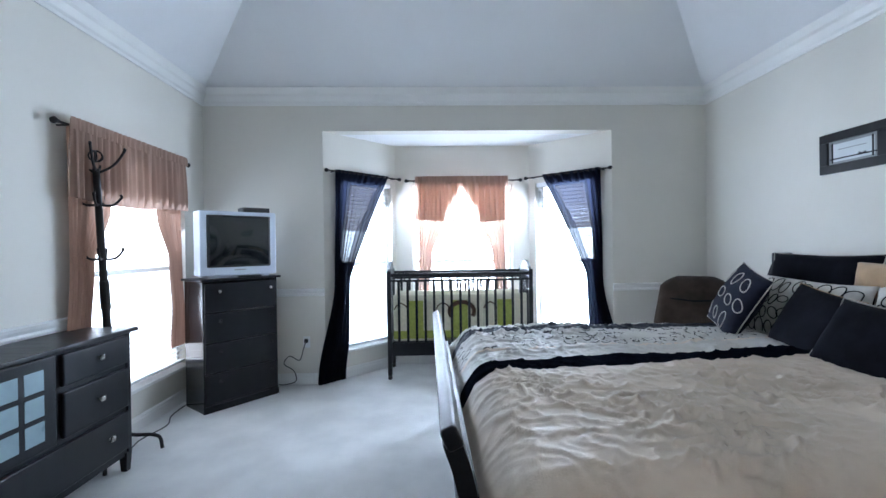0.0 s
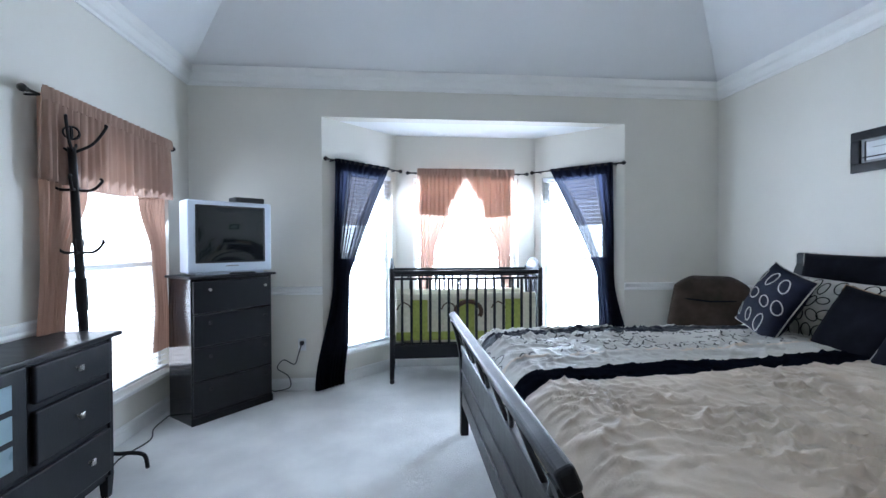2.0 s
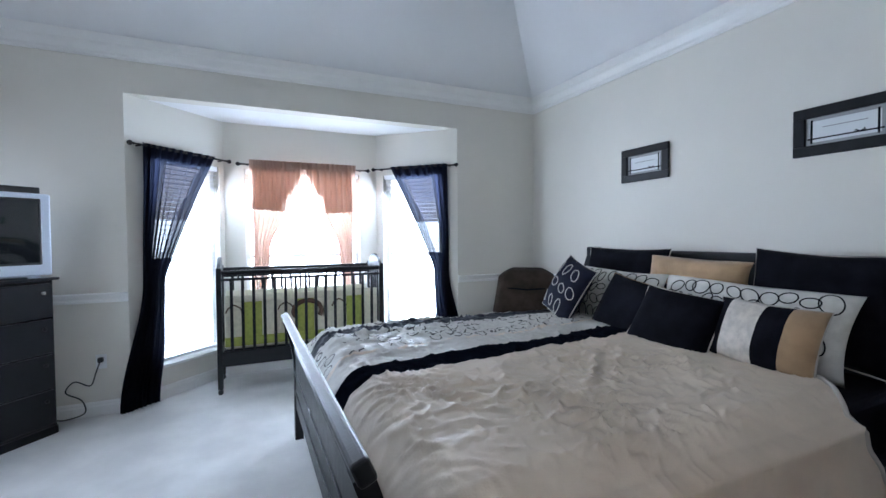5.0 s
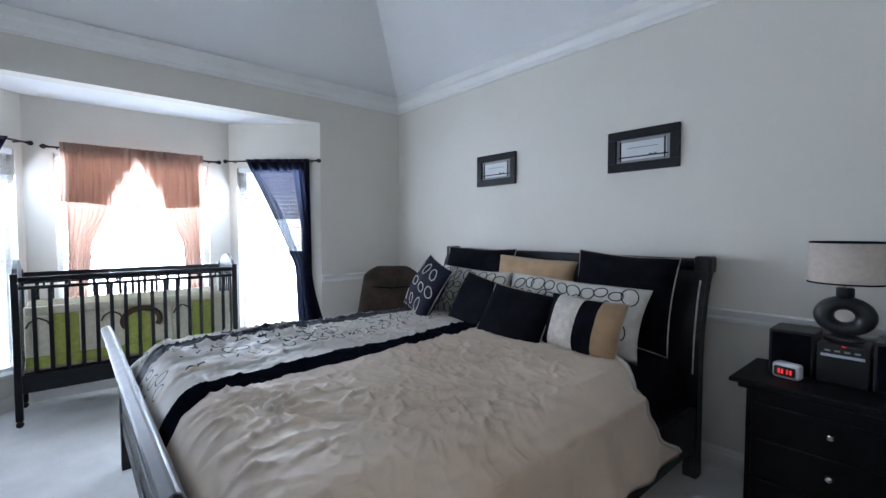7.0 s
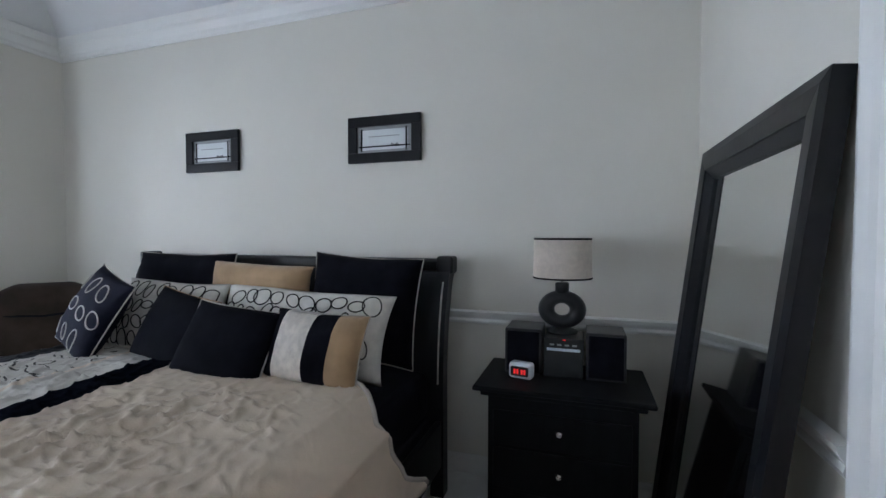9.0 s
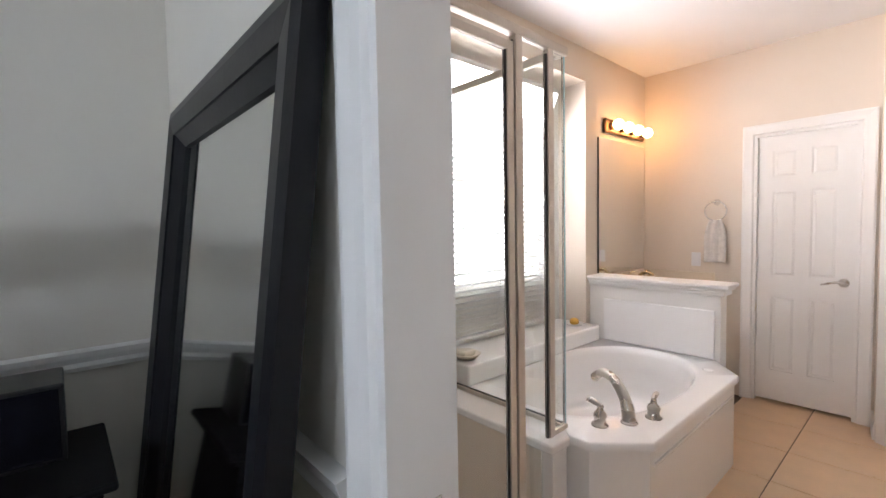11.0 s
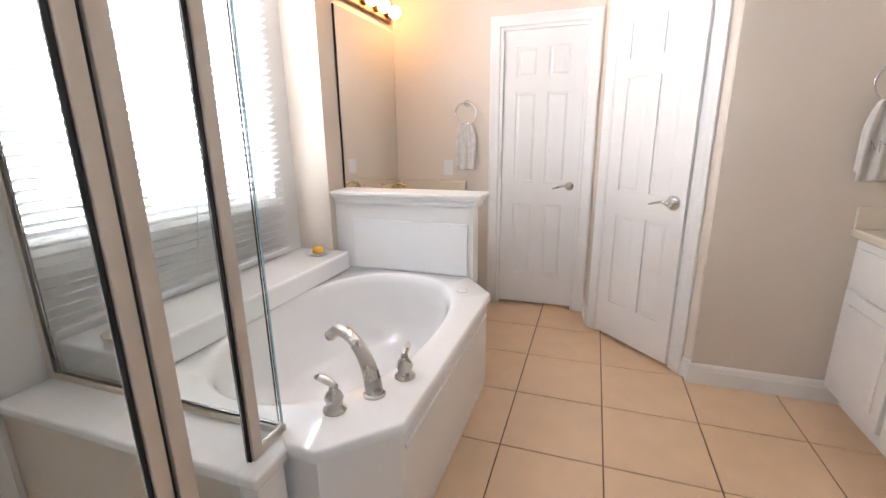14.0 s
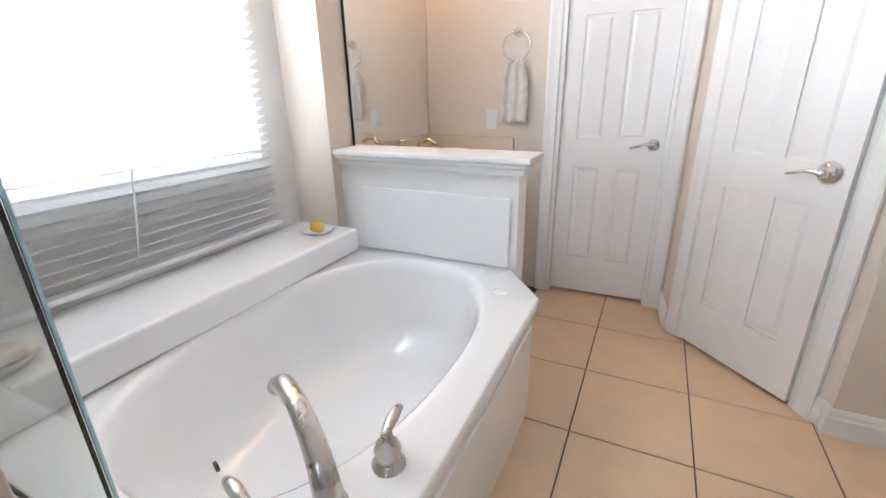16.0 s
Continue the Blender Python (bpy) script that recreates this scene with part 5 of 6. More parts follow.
# ---------------------------------------------------------------- doors and casings
def lever(parent, m, mat, sgn=1, rosette=0.03):
    h = part("door_handle", lathe([(rosette, 0), (rosette, 0.006), (rosette * 0.7, 0.014), (0.012, 0.018), (0.011, 0.045), (0.013, 0.055), (0.004, 0.058)], 18, m), mat, parent, "metal lever handle with round rosette", True)
    pts = [m @ Vector(p) for p in curve_pts([(0, 0, 0.048), (sgn * 0.035, 0.006, 0.052), (sgn * 0.075, -0.004, 0.054), (sgn * 0.115, -0.016, 0.050)], 14)]
    part("lever_arm", tube(pts, [0.010 - 0.004 * i / 14 for i in range(15)], 10), mat, h, smooth=True)
    return h


def panel_door(name, m, w, h, label, handle_x, mat=None, handle_mat=None, sgn=1, sides=(1,), category="door", rosette=0.03):
    """A six-panel leaf: x along its width from the hinge, faces at y = 0 and y = -0.035."""
    d = empty(name, m, label, category)
    d["kind"] = "structure"
    t = 0.035
    mat = mat or M_TRIM
    part("core", box((0.004, -t + 0.008, 0.004), (w - 0.004, -0.008, h - 0.004)), mat, d)
    st = 0.165 * w
    cx0, cx1 = w / 2 - st * 0.42, w / 2 + st * 0.42
    zs = (0.0, 0.115 * h, 0.40 * h, 0.475 * h, 0.795 * h, 0.845 * h, 0.945 * h, h)
    bars = [((0, 0), (st, h)), ((w - st, 0), (w, h)), ((cx0, 0), (cx1, h))]
    for a, b in ((0, 1), (2, 3), (4, 5), (6, 7)):
        for l, r in ((st, cx0), (cx1, w - st)):
            bars.append(((l, zs[a]), (r, zs[b])))
    bm = bmesh.new()
    for (l, z0), (r, z1) in bars:
        add_box(bm, (l, -t, z0), (r, 0, z1))
    bmesh.ops.remove_doubles(bm, verts=bm.verts[:], dist=1e-5)
    part("stiles_and_rails", bm, mat, d)
    for a, b in ((1, 2), (3, 4), (5, 6)):
        for l, r in ((st, cx0), (cx1, w - st)):
            bm = box((l + 0.012, -t + 0.003, zs[a] + 0.012), (r - 0.012, -0.003, zs[b] - 0.012))
            for f in [f for f in bm.faces if abs(f.normal.y) > 0.9]:
                res = bmesh.ops.inset_individual(bm, faces=[f], thickness=0.022, depth=0.0)
            inner = [f for f in bm.faces if abs(f.normal.y) > 0.9]
            for v in bm.verts:
                edge = abs(v.co.x - (l + 0.012)) < 1e-4 or abs(v.co.x - (r - 0.012)) < 1e-4 or abs(v.co.z - (zs[a] + 0.012)) < 1e-4 or abs(v.co.z - (zs[b] - 0.012)) < 1e-4
                if edge:
                    v.co.y = lerp(v.co.y, -t / 2, 0.35)
            part("panel", bm, mat, d)
    hm = handle_mat or M_NICKEL
    if 1 in sides:
        lever(d, Matrix.Translation((handle_x, 0, 0.93)) @ pose(0, 0, 0, -90), hm, sgn, rosette)
    if -1 in sides:
        lever(d, Matrix.Translation((handle_x, -t, 0.93)) @ pose(0, 0, 0, 90), hm, sgn, rosette)
    for z in (0.22, h * 0.5, h - 0.22):
        part("hinge", tube([(-0.004, 0.004, z - 0.045), (-0.004, 0.004, z + 0.045)], 0.007, 8), M_NICKEL, d, "metal hinge")
    return d


def casing(name, m, x0, x1, h, w=0.075, label="white moulded door casing", depth=0.0):
    """Flat moulded trim round an opening in a wall pose (y into the room), with the jamb lining behind it."""
    bm = bmesh.new()
    prof = [(0, 0), (0.010, 0.012), (0.035, 0.014), (w - 0.012, 0.020), (w, 0.018), (w, 0.0)]
    path = [(x0, 0.0, 0, -1), (x0, h, 1, -1), (x1, h, 1, 1), (x1, 0.0, 0, 1)]
    rings = []
    for x, z, up, sx in path:
        rings.append([bm.verts.new((x + sx * u, v, z + (u if up else 0))) for u, v in prof])
    for a, b in zip(rings, rings[1:]):
        for k in range(len(prof)):
            bm.faces.new((a[k], a[(k + 1) % len(prof)], b[(k + 1) % len(prof)], b[k]))
    bm.faces.new(rings[0])
    bm.faces.new(rings[-1][::-1])
    bmesh.ops.recalc_face_normals(bm, faces=bm.faces[:])
    if depth:
        add_box(bm, (x0 - 0.001, -depth, 0), (x0 + 0.018, 0.002, h))
        add_box(bm, (x1 - 0.018, -depth, 0), (x1 + 0.001, 0.002, h))
        add_box(bm, (x0 + 0.018, -depth, h - 0.018), (x1 - 0.018, 0.002, h + 0.001))
    bmesh.ops.transform(bm, matrix=m, verts=bm.verts[:])
    return tagged(obj(name, bm, M_TRIM), label, "trim", kind="structure")


# entry door, standing open into the bedroom
panel_door("door_1", pose(-0.262, 2.50, 0.012, 0, 0, 90), 0.80, 2.03, "white six-panel door standing open into the bedroom", 0.74, None, M_NICKEL, -1, (1, -1))
ms = wall_frame((XW, YS), (XE, YS))
casing("trim_entry", wall_frame((XW, YE), (XE, YE)), EN0 - XW, EN1 - XW, 2.06, depth=TH)
casing("trim_bath_doorway", ms, BD0 - XW, BD1 - XW, 2.06, depth=TH)
mn = wall_frame((BX, yb), (0.15, yb))
casing("trim_bath_doorway_inner", mn, BX - BD1, BX - BD0, 2.06)
sp = empty("strike_plate", pose(BD1 - 0.018, 2.085, 0.92), "small nickel strike plate set in the door jamb", "strike plate")
part("plate", box((-0.003, -0.016, -0.03), (-0.0005, 0.016, 0.03), 0.001, 1), M_NICKEL, sp)
# no hole is cut; a black patch gives its shade
part("latch_hole_shade", box((-0.004, -0.007, -0.013), (-0.0025, 0.007, 0.013)), M_BLACKPLASTIC, sp, "black patch for the shade in the latch hole")
# bathroom door, standing open
panel_door("door_2", Matrix.Translation((BD0 + 0.022, 2.035, 0.012)) @ pose(0, 0, 0, 0, 0, -78.5), 0.84, 2.03, "white six-panel bathroom door standing open", 0.775, None, M_NICKEL, -1, (1, -1), rosette=0.034)
# far door in the south wall and the angled door
mso = wall_frame((C1[0], BS), (BX, BS))
casing("trim_far_door", mso, D1A - C1[0], D1B - C1[0], 2.04, depth=0.10)
panel_door("door_3", Matrix.Translation((D1B - 0.02, BS - 0.055, 0.022)) @ pose(0, 0, 0, 0, 0, 180), D1B - D1A - 0.04, 2.0, "white six-panel closet door, closed", 0.50, None, M_NICKEL, -1, (-1,))
md = wall_frame(C3, C2)
casing("trim_angled_door", md, dl - D2B, dl - D2A, 2.05, w=0.07, depth=0.10)
dd = (Vector(C2) - Vector(C3)).normalized()
hx = Vector(C2) - dd * (D2A + 0.02)
panel_door("door_4", Matrix.Translation((hx.x, hx.y, 0.022)) @ pose(0, 0, 0, 0, 0, math.degrees(math.atan2(-dd.y, -dd.x))) @ Matrix.Translation((0, 0.012, 0)), D2B - D2A - 0.04, 2.02, "white six-panel angled door, closed", 0.48, None, M_CHROME, -1, (-1,), rosette=0.042)

# ---------------------------------------------------------------- bathtub
DZ = 0.52
TUB = [(2.37, -0.32), (2.37, 0.80), (2.545, 0.985), (2.70, 0.985), (2.70, 0.93), (3.42, 0.93), (3.42, -0.55), (2.55, -0.55)]


def bathtub():
    t = empty("bathtub", pose(0, 0, 0), "white acrylic oval soaking tub in a built-in deck", "bathtub")
    cx, cy, ax, ay = 2.905, 0.195, 0.412, 0.655
    n = 96

    def outer(a):
        d = Vector((math.cos(a), math.sin(a)))
        best = 9.0
        for (x0, y0), (x1, y1) in zip(TUB, TUB[1:] + TUB[:1]):
            e = Vector((x1 - x0, y1 - y0))
            den = d.x * e.y - d.y * e.x
            if abs(den) < 1e-9:
                continue
            q = Vector((x0 - cx, y0 - cy))
            s = (q.x * e.y - q.y * e.x) / den
            u = (q.x * d.y - q.y * d.x) / den
            if s > 0 and -1e-6 <= u <= 1 + 1e-6:
                best = min(best, s)
        return Vector((cx, cy)) + d * best

    angs = sorted([2 * math.pi * i / n for i in range(n)] + [math.atan2(y - cy, x - cx) % (2 * math.pi) for x, y in TUB])
    rows = []
    bm = bmesh.new()
    # deck edge, lip, then down into the basin
    steps = ((1.0, 0.0, DZ - 0.035), (1.0, 0.0, DZ - 0.006), (0.985, 0.0, DZ), (0.0, 1.06, DZ), (0.0, 1.02, DZ + 0.004), (0.0, 0.99, DZ - 0.008), (0.0, 0.965, DZ - 0.04), (0.0, 0.93, DZ - 0.14), (0.0, 0.88, DZ - 0.26), (0.0, 0.80, DZ - 0.34), (0.0, 0.62, DZ - 0.385), (0.0, 0.3, DZ - 0.39), (0.0, 0.05, DZ - 0.392))
    for o, k, z in steps:
        row = []
        for a in angs:
            if o:
                p = outer(a)
                p = Vector((cx, cy)) + (p - Vector((cx, cy))) * o
            else:
                ca, sa = math.cos(a), math.sin(a)
                r = 1 / ((abs(ca) / ax) ** 2.3 + (abs(sa) / ay) ** 2.3) ** (1 / 2.3)
                p = Vector((cx, cy)) + Vector((ca, sa)) * r * k
            row.append(bm.verts.new((p.x, p.y, z)))
        rows.append(row)
    m = len(angs)
    for a, b in zip(rows, rows[1:]):
        for i in range(m):
            bm.faces.new((a[i], a[(i + 1) % m], b[(i + 1) % m], b[i]))
    bm.faces.new(rows[-1])
    bmesh.ops.recalc_face_normals(bm, faces=bm.faces[:])
    part("basin", bm, M_ACRYLIC, t, "glossy white oval basin and deck", True)
    sk = [(2.39, -0.31), (2.39, 0.79), (2.555, 0.965), (2.69, 0.965), (2.69, 0.94), (3.41, 0.94), (3.41, -0.54), (2.56, -0.54)]
    bm = bmesh.new()
    a = [bm.verts.new((x, y, 0.0)) for x, y in sk]
    b = [bm.verts.new((x, y, DZ - 0.03)) for x, y in sk]
    for i in range(len(sk)):
        bm.faces.new((a[i], a[(i + 1) % len(sk)], b[(i + 1) % len(sk)], b[i]))
    bmesh.ops.recalc_face_normals(bm, faces=bm.faces[:])
    part("skirt", bm, M_ACRYLIC, t, "white panelled tub skirt")
    bm = box((2.381, -0.28, 0.40), (2.392, 0.76, 0.415), 0.003)
    part("skirt_bead", bm, M_ACRYLIC, t)
    for x, y, z in ((3.20, -0.26, 0.31), (3.30, 0.10, 0.31), (2.66, 0.40, 0.30), (3.02, 0.60, 0.30)):
        c = Vector((cx, cy, z)) - Vector((x, y, z))
        part("jet", lathe([(0.016, 0), (0.016, 0.006), (0.008, 0.007), (0.008, 0.002)], 12, Matrix.Translation((x, y, z)) @ c.to_track_quat("Z", "Y").to_matrix().to_4x4()), M_BLACKPLASTIC, t, "small whirlpool jet")
    part("overflow", lathe([(0.035, 0), (0.035, 0.006), (0.012, 0.012)], 16, Matrix.Translation((3.06, -0.435, 0.36)) @ pose(0, 0, 0, -75)), M_ACRYLIC, t)
    part("deck_plug", lathe([(0.03, 0), (0.03, 0.004), (0.02, 0.008), (0.004, 0.009)], 16, Matrix.Translation((2.52, -0.30, DZ))), M_ACRYLIC, t, "white air control button")


bathtub()
tagged(obj("tub_ledge", box((3.30, -0.485, DZ + 0.001), (3.655, 0.900, 0.635), 0.014, 3), M_ACRYLIC), "white acrylic ledge along the window behind tub", "ledge", kind="structure")
tagged(obj("tub_surround", box((2.56, -0.549, DZ + 0.001), (3.30, -0.535, 0.83), 0.006), M_ACRYLIC), "glossy white splash panel behind the tub", "panel", kind="structure")
bm = bmesh.new()
add_box(bm, (2.53, -0.665, 0.0), (3.42, -0.550, 0.925))
tagged(obj("wall_half_height", bm, M_TRIM), "white half-height wall between the tub and vanity", "wall", kind="structure")
bm = bmesh.new()
add_box(bm, (2.505, -0.69, 0.925), (3.42, -0.528, 0.955), 0.008, 2)
add_box(bm, (2.49, -0.705, 0.955), (3.42, -0.512, 0.975), 0.006, 2)
add_box(bm, (2.475, -0.72, 0.975), (3.42, -0.497, 1.0), 0.007, 3)
tagged(obj("trim_half_wall_cap", bm, M_TRIM), "white moulded cap on the half-height wall", "trim", kind="structure")


def tub_handle(name, x, y, turn):
    h = empty(name, pose(x, y, DZ, 0, 0, turn), "brushed nickel lever tap on the tub deck", "tap", "tub taps")
    part("escutcheon", lathe([(0.036, 0), (0.036, 0.005), (0.026, 0.010), (0.024, 0.030), (0.029, 0.042), (0.024, 0.056), (0.014, 0.066), (0.012, 0.082), (0.008, 0.092)], 22), M_NICKEL, h, smooth=True)
    pts = curve_pts([(0.014, 0, 0.083), (-0.02, 0, 0.090), (-0.05, 0.0, 0.092), (-0.075, 0, 0.086)], 12)
    part("lever", tube(pts, [0.008 + 0.005 * math.sin(i / 12 * 3.1) for i in range(13)], 10), M_NICKEL, h, smooth=True)


tub_handle("tub_tap", 2.596, 0.805, 165)
tub_handle("tub_tap", 2.470, 0.567, 100)
fc = empty("tub_spout", pose(2.520, 0.695, DZ), "tall curved brushed nickel tub spout", "spout")
part("base_ring", lathe([(0.036, 0), (0.036, 0.004), (0.03, 0.010)], 20), M_NICKEL, fc, smooth=True)
dirx = Vector((0.89, -0.45, 0)).normalized()
sp_pts = curve_pts([(0, 0, 0.0), tuple(dirx * 0.012 + Vector((0, 0, 0.06))), tuple(dirx * 0.045 + Vector((0, 0, 0.115))), tuple(dirx * 0.11 + Vector((0, 0, 0.158))), tuple(dirx * 0.19 + Vector((0, 0, 0.160))), tuple(dirx * 0.255 + Vector((0, 0, 0.118)))], 26)
part("spout", tube(sp_pts, [0.030 - 0.009 * min(1, i / 16) for i in range(27)], 16), M_NICKEL, fc, smooth=True)

# ---------------------------------------------------------------- shower
SX = 2.69
M_ALU = material("brushed_aluminium_frame", (0.60, 0.54, 0.47, 1), 0.42, 0.35, var=0.04, scale=12)
M_GASKET = material("black_gasket", (0.02, 0.02, 0.02, 1), 0.6, var=0.1)
M_SHOWERGLASS = glass("shower_glass", (0.955, 0.985, 0.975, 1))
bm = bmesh.new()
add_box(bm, (2.70, 0.931, 0.0), (3.658, 1.09, 0.475))
tagged(obj("wall_shower_knee", bm, M_WALL_BATH), "low tiled wall between the shower and tub", "wall", kind="structure")
tagged(obj("shower_ledge", box((2.63, 0.905, 0.475), (3.655, 1.105, 0.515), 0.010, 3), M_ACRYLIC), "white ledge under the shower glass", "ledge", kind="structure")
tagged(obj("shower_end_panel", box((2.64, 0.99, 0.0), (2.70, 1.09, 0.475), 0.004), M_ACRYLIC), "white end of the low shower wall", "panel", kind="structure")
tagged(obj("shower_pan", box((2.70, 1.09, 0.0), (3.655, yb - 0.004, 0.05), 0.006), M_ACRYLIC), "white shower floor pan", "shower pan", kind="structure")
tagged(obj("shower_curb", box((2.63, 1.092, 0.0), (2.75, yb - 0.004, 0.11), 0.012, 3), M_ACRYLIC), "white shower curb", "curb", kind="structure")
for nm, lo, hi in (("shower_wall_panel_east", (3.640, 1.11, 0.05), (3.656, yb - 0.018, 2.15)), ("shower_wall_panel_north", (2.70, yb - 0.018, 0.05), (3.639, yb - 0.0045, 2.15))):
    tagged(obj(nm, box(lo, hi, 0.004), M_ACRYLIC), "glossy white shower wall panel", "panel", kind="structure")
sh = empty("shower_enclosure", pose(0, 0, 0), "framed clear glass shower enclosure with a hinged door", "shower")
ZS = 2.075
YG = 0.935


def glass_part(lo, hi, label):
    g = part("glass_panel", box(lo, hi), M_SHOWERGLASS, sh, label)
    g.visible_shadow = False
    return g


part("post", box((SX - 0.016, 1.215, 0.11), (SX + 0.016, 1.255, ZS), 0.003), M_ALU, sh)
part("post", box((SX - 0.014, 1.265, 0.125), (SX + 0.014, 1.300, ZS - 0.03), 0.003), M_ALU, sh, "door stile")
part("gasket", box((SX - 0.006, 1.2555, 0.11), (SX + 0.002, 1.2645, ZS - 0.02)), M_GASKET, sh, "black rubber seal")
part("gasket", box((SX - 0.009, 1.3005, 0.13), (SX + 0.009, 1.305, ZS - 0.04)), M_GASKET, sh, "black rubber seal")
part("post", box((SX - 0.016, 1.02, 0.516), (SX + 0.016, 1.055, ZS), 0.003), M_ALU, sh)
part("gasket", box((SX - 0.009, 1.0555, 0.516), (SX + 0.009, 1.060, ZS - 0.02)), M_GASKET, sh, "black rubber seal")
part("post", box((SX - 0.016, 1.90, 0.11), (SX + 0.016, yb - 0.02, ZS), 0.003), M_ALU, sh)
part("post", box((SX - 0.014, 1.862, 0.125), (SX + 0.014, 1.897, ZS - 0.03), 0.003), M_ALU, sh, "door stile")
part("wall_channel", box((3.632, YG - 0.012, 0.516), (3.657, YG + 0.012, ZS), 0.003), M_ALU, sh)
part("gasket", box((3.618, YG - 0.009, 0.538), (3.6315, YG + 0.009, ZS)), M_GASKET, sh, "black rubber seal")
part("gasket", box((SX + 0.012, YG - 0.006, 0.5372), (3.617, YG + 0.006, 0.543)), M_GASKET, sh, "black rubber seal")
part("top_rail", box((SX - 0.018, YG - 0.016, ZS), (SX + 0.018, yb - 0.02, ZS + 0.035), 0.004), M_ALU, sh)
part("top_rail", box((SX + 0.018, YG - 0.016, ZS), (3.657, YG + 0.016, ZS + 0.035), 0.004), M_ALU, sh)
part("bottom_rail", box((SX + 0.01, YG - 0.012, 0.515), (3.632, YG + 0.012, 0.537), 0.003), M_ALU, sh)
part("bottom_rail", box((SX - 0.012, YG - 0.012, 0.515), (SX + 0.0099, 1.02, 0.537), 0.003), M_ALU, sh)
part("door_rail", box((SX - 0.014, 1.30, ZS - 0.065), (SX + 0.014, 1.862, ZS - 0.032), 0.003), M_ALU, sh)
part("door_rail", box((SX - 0.014, 1.30, 0.125), (SX + 0.014, 1.862, 0.16), 0.003), M_ALU, sh)
glass_part((SX + 0.006, YG - 0.003, 0.5432), (3.617, YG + 0.003, ZS - 0.001), "clear fixed glass panel")
glass_part((SX - 0.003, YG - 0.003, 0.538), (SX + 0.003, 1.0195, ZS - 0.001), "clear narrow glass panel")
glass_part((SX - 0.003, 1.0635, 0.12), (SX + 0.003, 1.2145, ZS - 0.001), "clear fixed glass panel")
glass_part((SX - 0.003, 1.309, 0.161), (SX + 0.003, 1.861, ZS - 0.066), "clear shower door glass")

M_GLASSEDGE = material("teal_glass_edge", (0.34, 0.60, 0.66, 1), 0.15, var=0.1, scale=30)
part("glass_edge", box((SX - 0.0065, YG - 0.0065, 0.538), (SX - 0.0032, YG - 0.0032, ZS - 0.001)), M_GLASSEDGE, sh, "teal polished glass edge")

# ---------------------------------------------------------------- bathroom window
mb = wall_frame((BX + 0.34, NI0), (BX + 0.34, NI1))
wall_with_holes("wall_window_recess", (3.66, NI0), (3.66, yb), 0.09, NZ, [(0.19, 1.42, 0.97, 2.42)], M_TRIM, "white painted back of the window recess")
make_window("window_5", Matrix.Translation((-0.10, 0, 0)) @ mb, 0.19, 1.42, 0.97, 2.42, 0.07, 112, "wide bathroom window with a white slatted blind", tilt=24, mid=True, pitch=0.036, lampcol=(0.88, 0.94, 1.0), half=0.024, zb=0.64, drop=0.45, wide=0.015, off=0.045)
win5 = bpy.data.objects["window_5"]
inv5 = win5.matrix_world.inverted()
part("pull_cord", tube([inv5 @ Vector((3.585, 0.300, 1.05)), inv5 @ Vector((3.584, 0.318, 0.92)), inv5 @ Vector((3.585, 0.350, 0.74))], 0.0035, 6), M_BLIND, win5, "white pull cord")

# ---------------------------------------------------------------- floor tiles
TL = 0.428
gx, gy = 1.784, -0.270
tile_me = bpy.data.meshes.new("tile")
bm = box((-TL / 2 + 0.0028, -TL / 2 + 0.0028, -0.0055), (TL / 2 - 0.0028, TL / 2 - 0.0028, 0.0), 0.0015, 1)
bm.to_mesh(tile_me)
bm.free()
tile_me.materials.append(M_TILE)


# ---------------------------------------------------------------- vanities
M_COUNTER = material("cream_cultured_marble", (0.72, 0.64, 0.52, 1), 0.15, var=0.05, scale=4, coat=0.3)
M_GOLD = material("polished_brass_nickel", (0.62, 0.50, 0.30, 1), 0.18, 1.0, var=0.05)
M_CABINET = material("white_cabinet_paint", (0.76, 0.75, 0.72, 1), 0.35, var=0.02)
M_TOWEL = material("white_terry_towel", (0.74, 0.71, 0.67, 1), 0.95, var=0.06, scale=30, bump=0.7, bump_scale=350, spec=0.1)
M_SOAP = material("amber_soap", (0.75, 0.42, 0.08, 1), 0.2, var=0.05)
M_BULB = glow("warm_bulb", (1.0, 0.56, 0.23, 1), 30.0)


def cabinet_door(parent, m, w, h):
    dr = part("door", box((0, -0.02, 0), (w, 0, h), 0.004, 2, m), M_CABINET, parent, "white raised-panel cabinet door")
    part("panel", box((0.055, -0.028, 0.055), (w - 0.055, -0.018, h - 0.055), 0.007, 2, m), M_CABINET, dr)
    return dr


v1 = empty("vanity", pose(0, 0, 0), "white vanity cabinet with cream counter under the wall mirror", "vanity")
part("cabinet", box((2.86, BS + 0.003, 0.0), (3.415, -0.668, 0.83), 0.004), M_CABINET, v1)
for k in range(2):
    cabinet_door(v1, Matrix.Translation((2.86, -0.69 - k * 0.40, 0.10)) @ pose(0, 0, 0, 0, 0, -90), 0.38, 0.66)
part("countertop", box((2.83, BS + 0.003, 0.83), (3.415, -0.668, 0.868), 0.010, 3), M_COUNTER, v1, "cream cultured marble counter")
part("backsplash", box((2.84, BS + 0.003, 0.868), (3.415, BS + 0.022, 0.975), 0.004), M_COUNTER, v1)
part("backsplash", box((3.398, BS + 0.022, 0.868), (3.415, -0.668, 0.965), 0.004), M_COUNTER, v1)
fa = empty("vanity_faucet", pose(3.27, -1.08, 0.868), "polished brass two-handle basin faucet", "faucet")
part("plate", box((-0.03, -0.11, 0.0), (0.03, 0.11, 0.016), 0.008, 3), M_GOLD, fa)
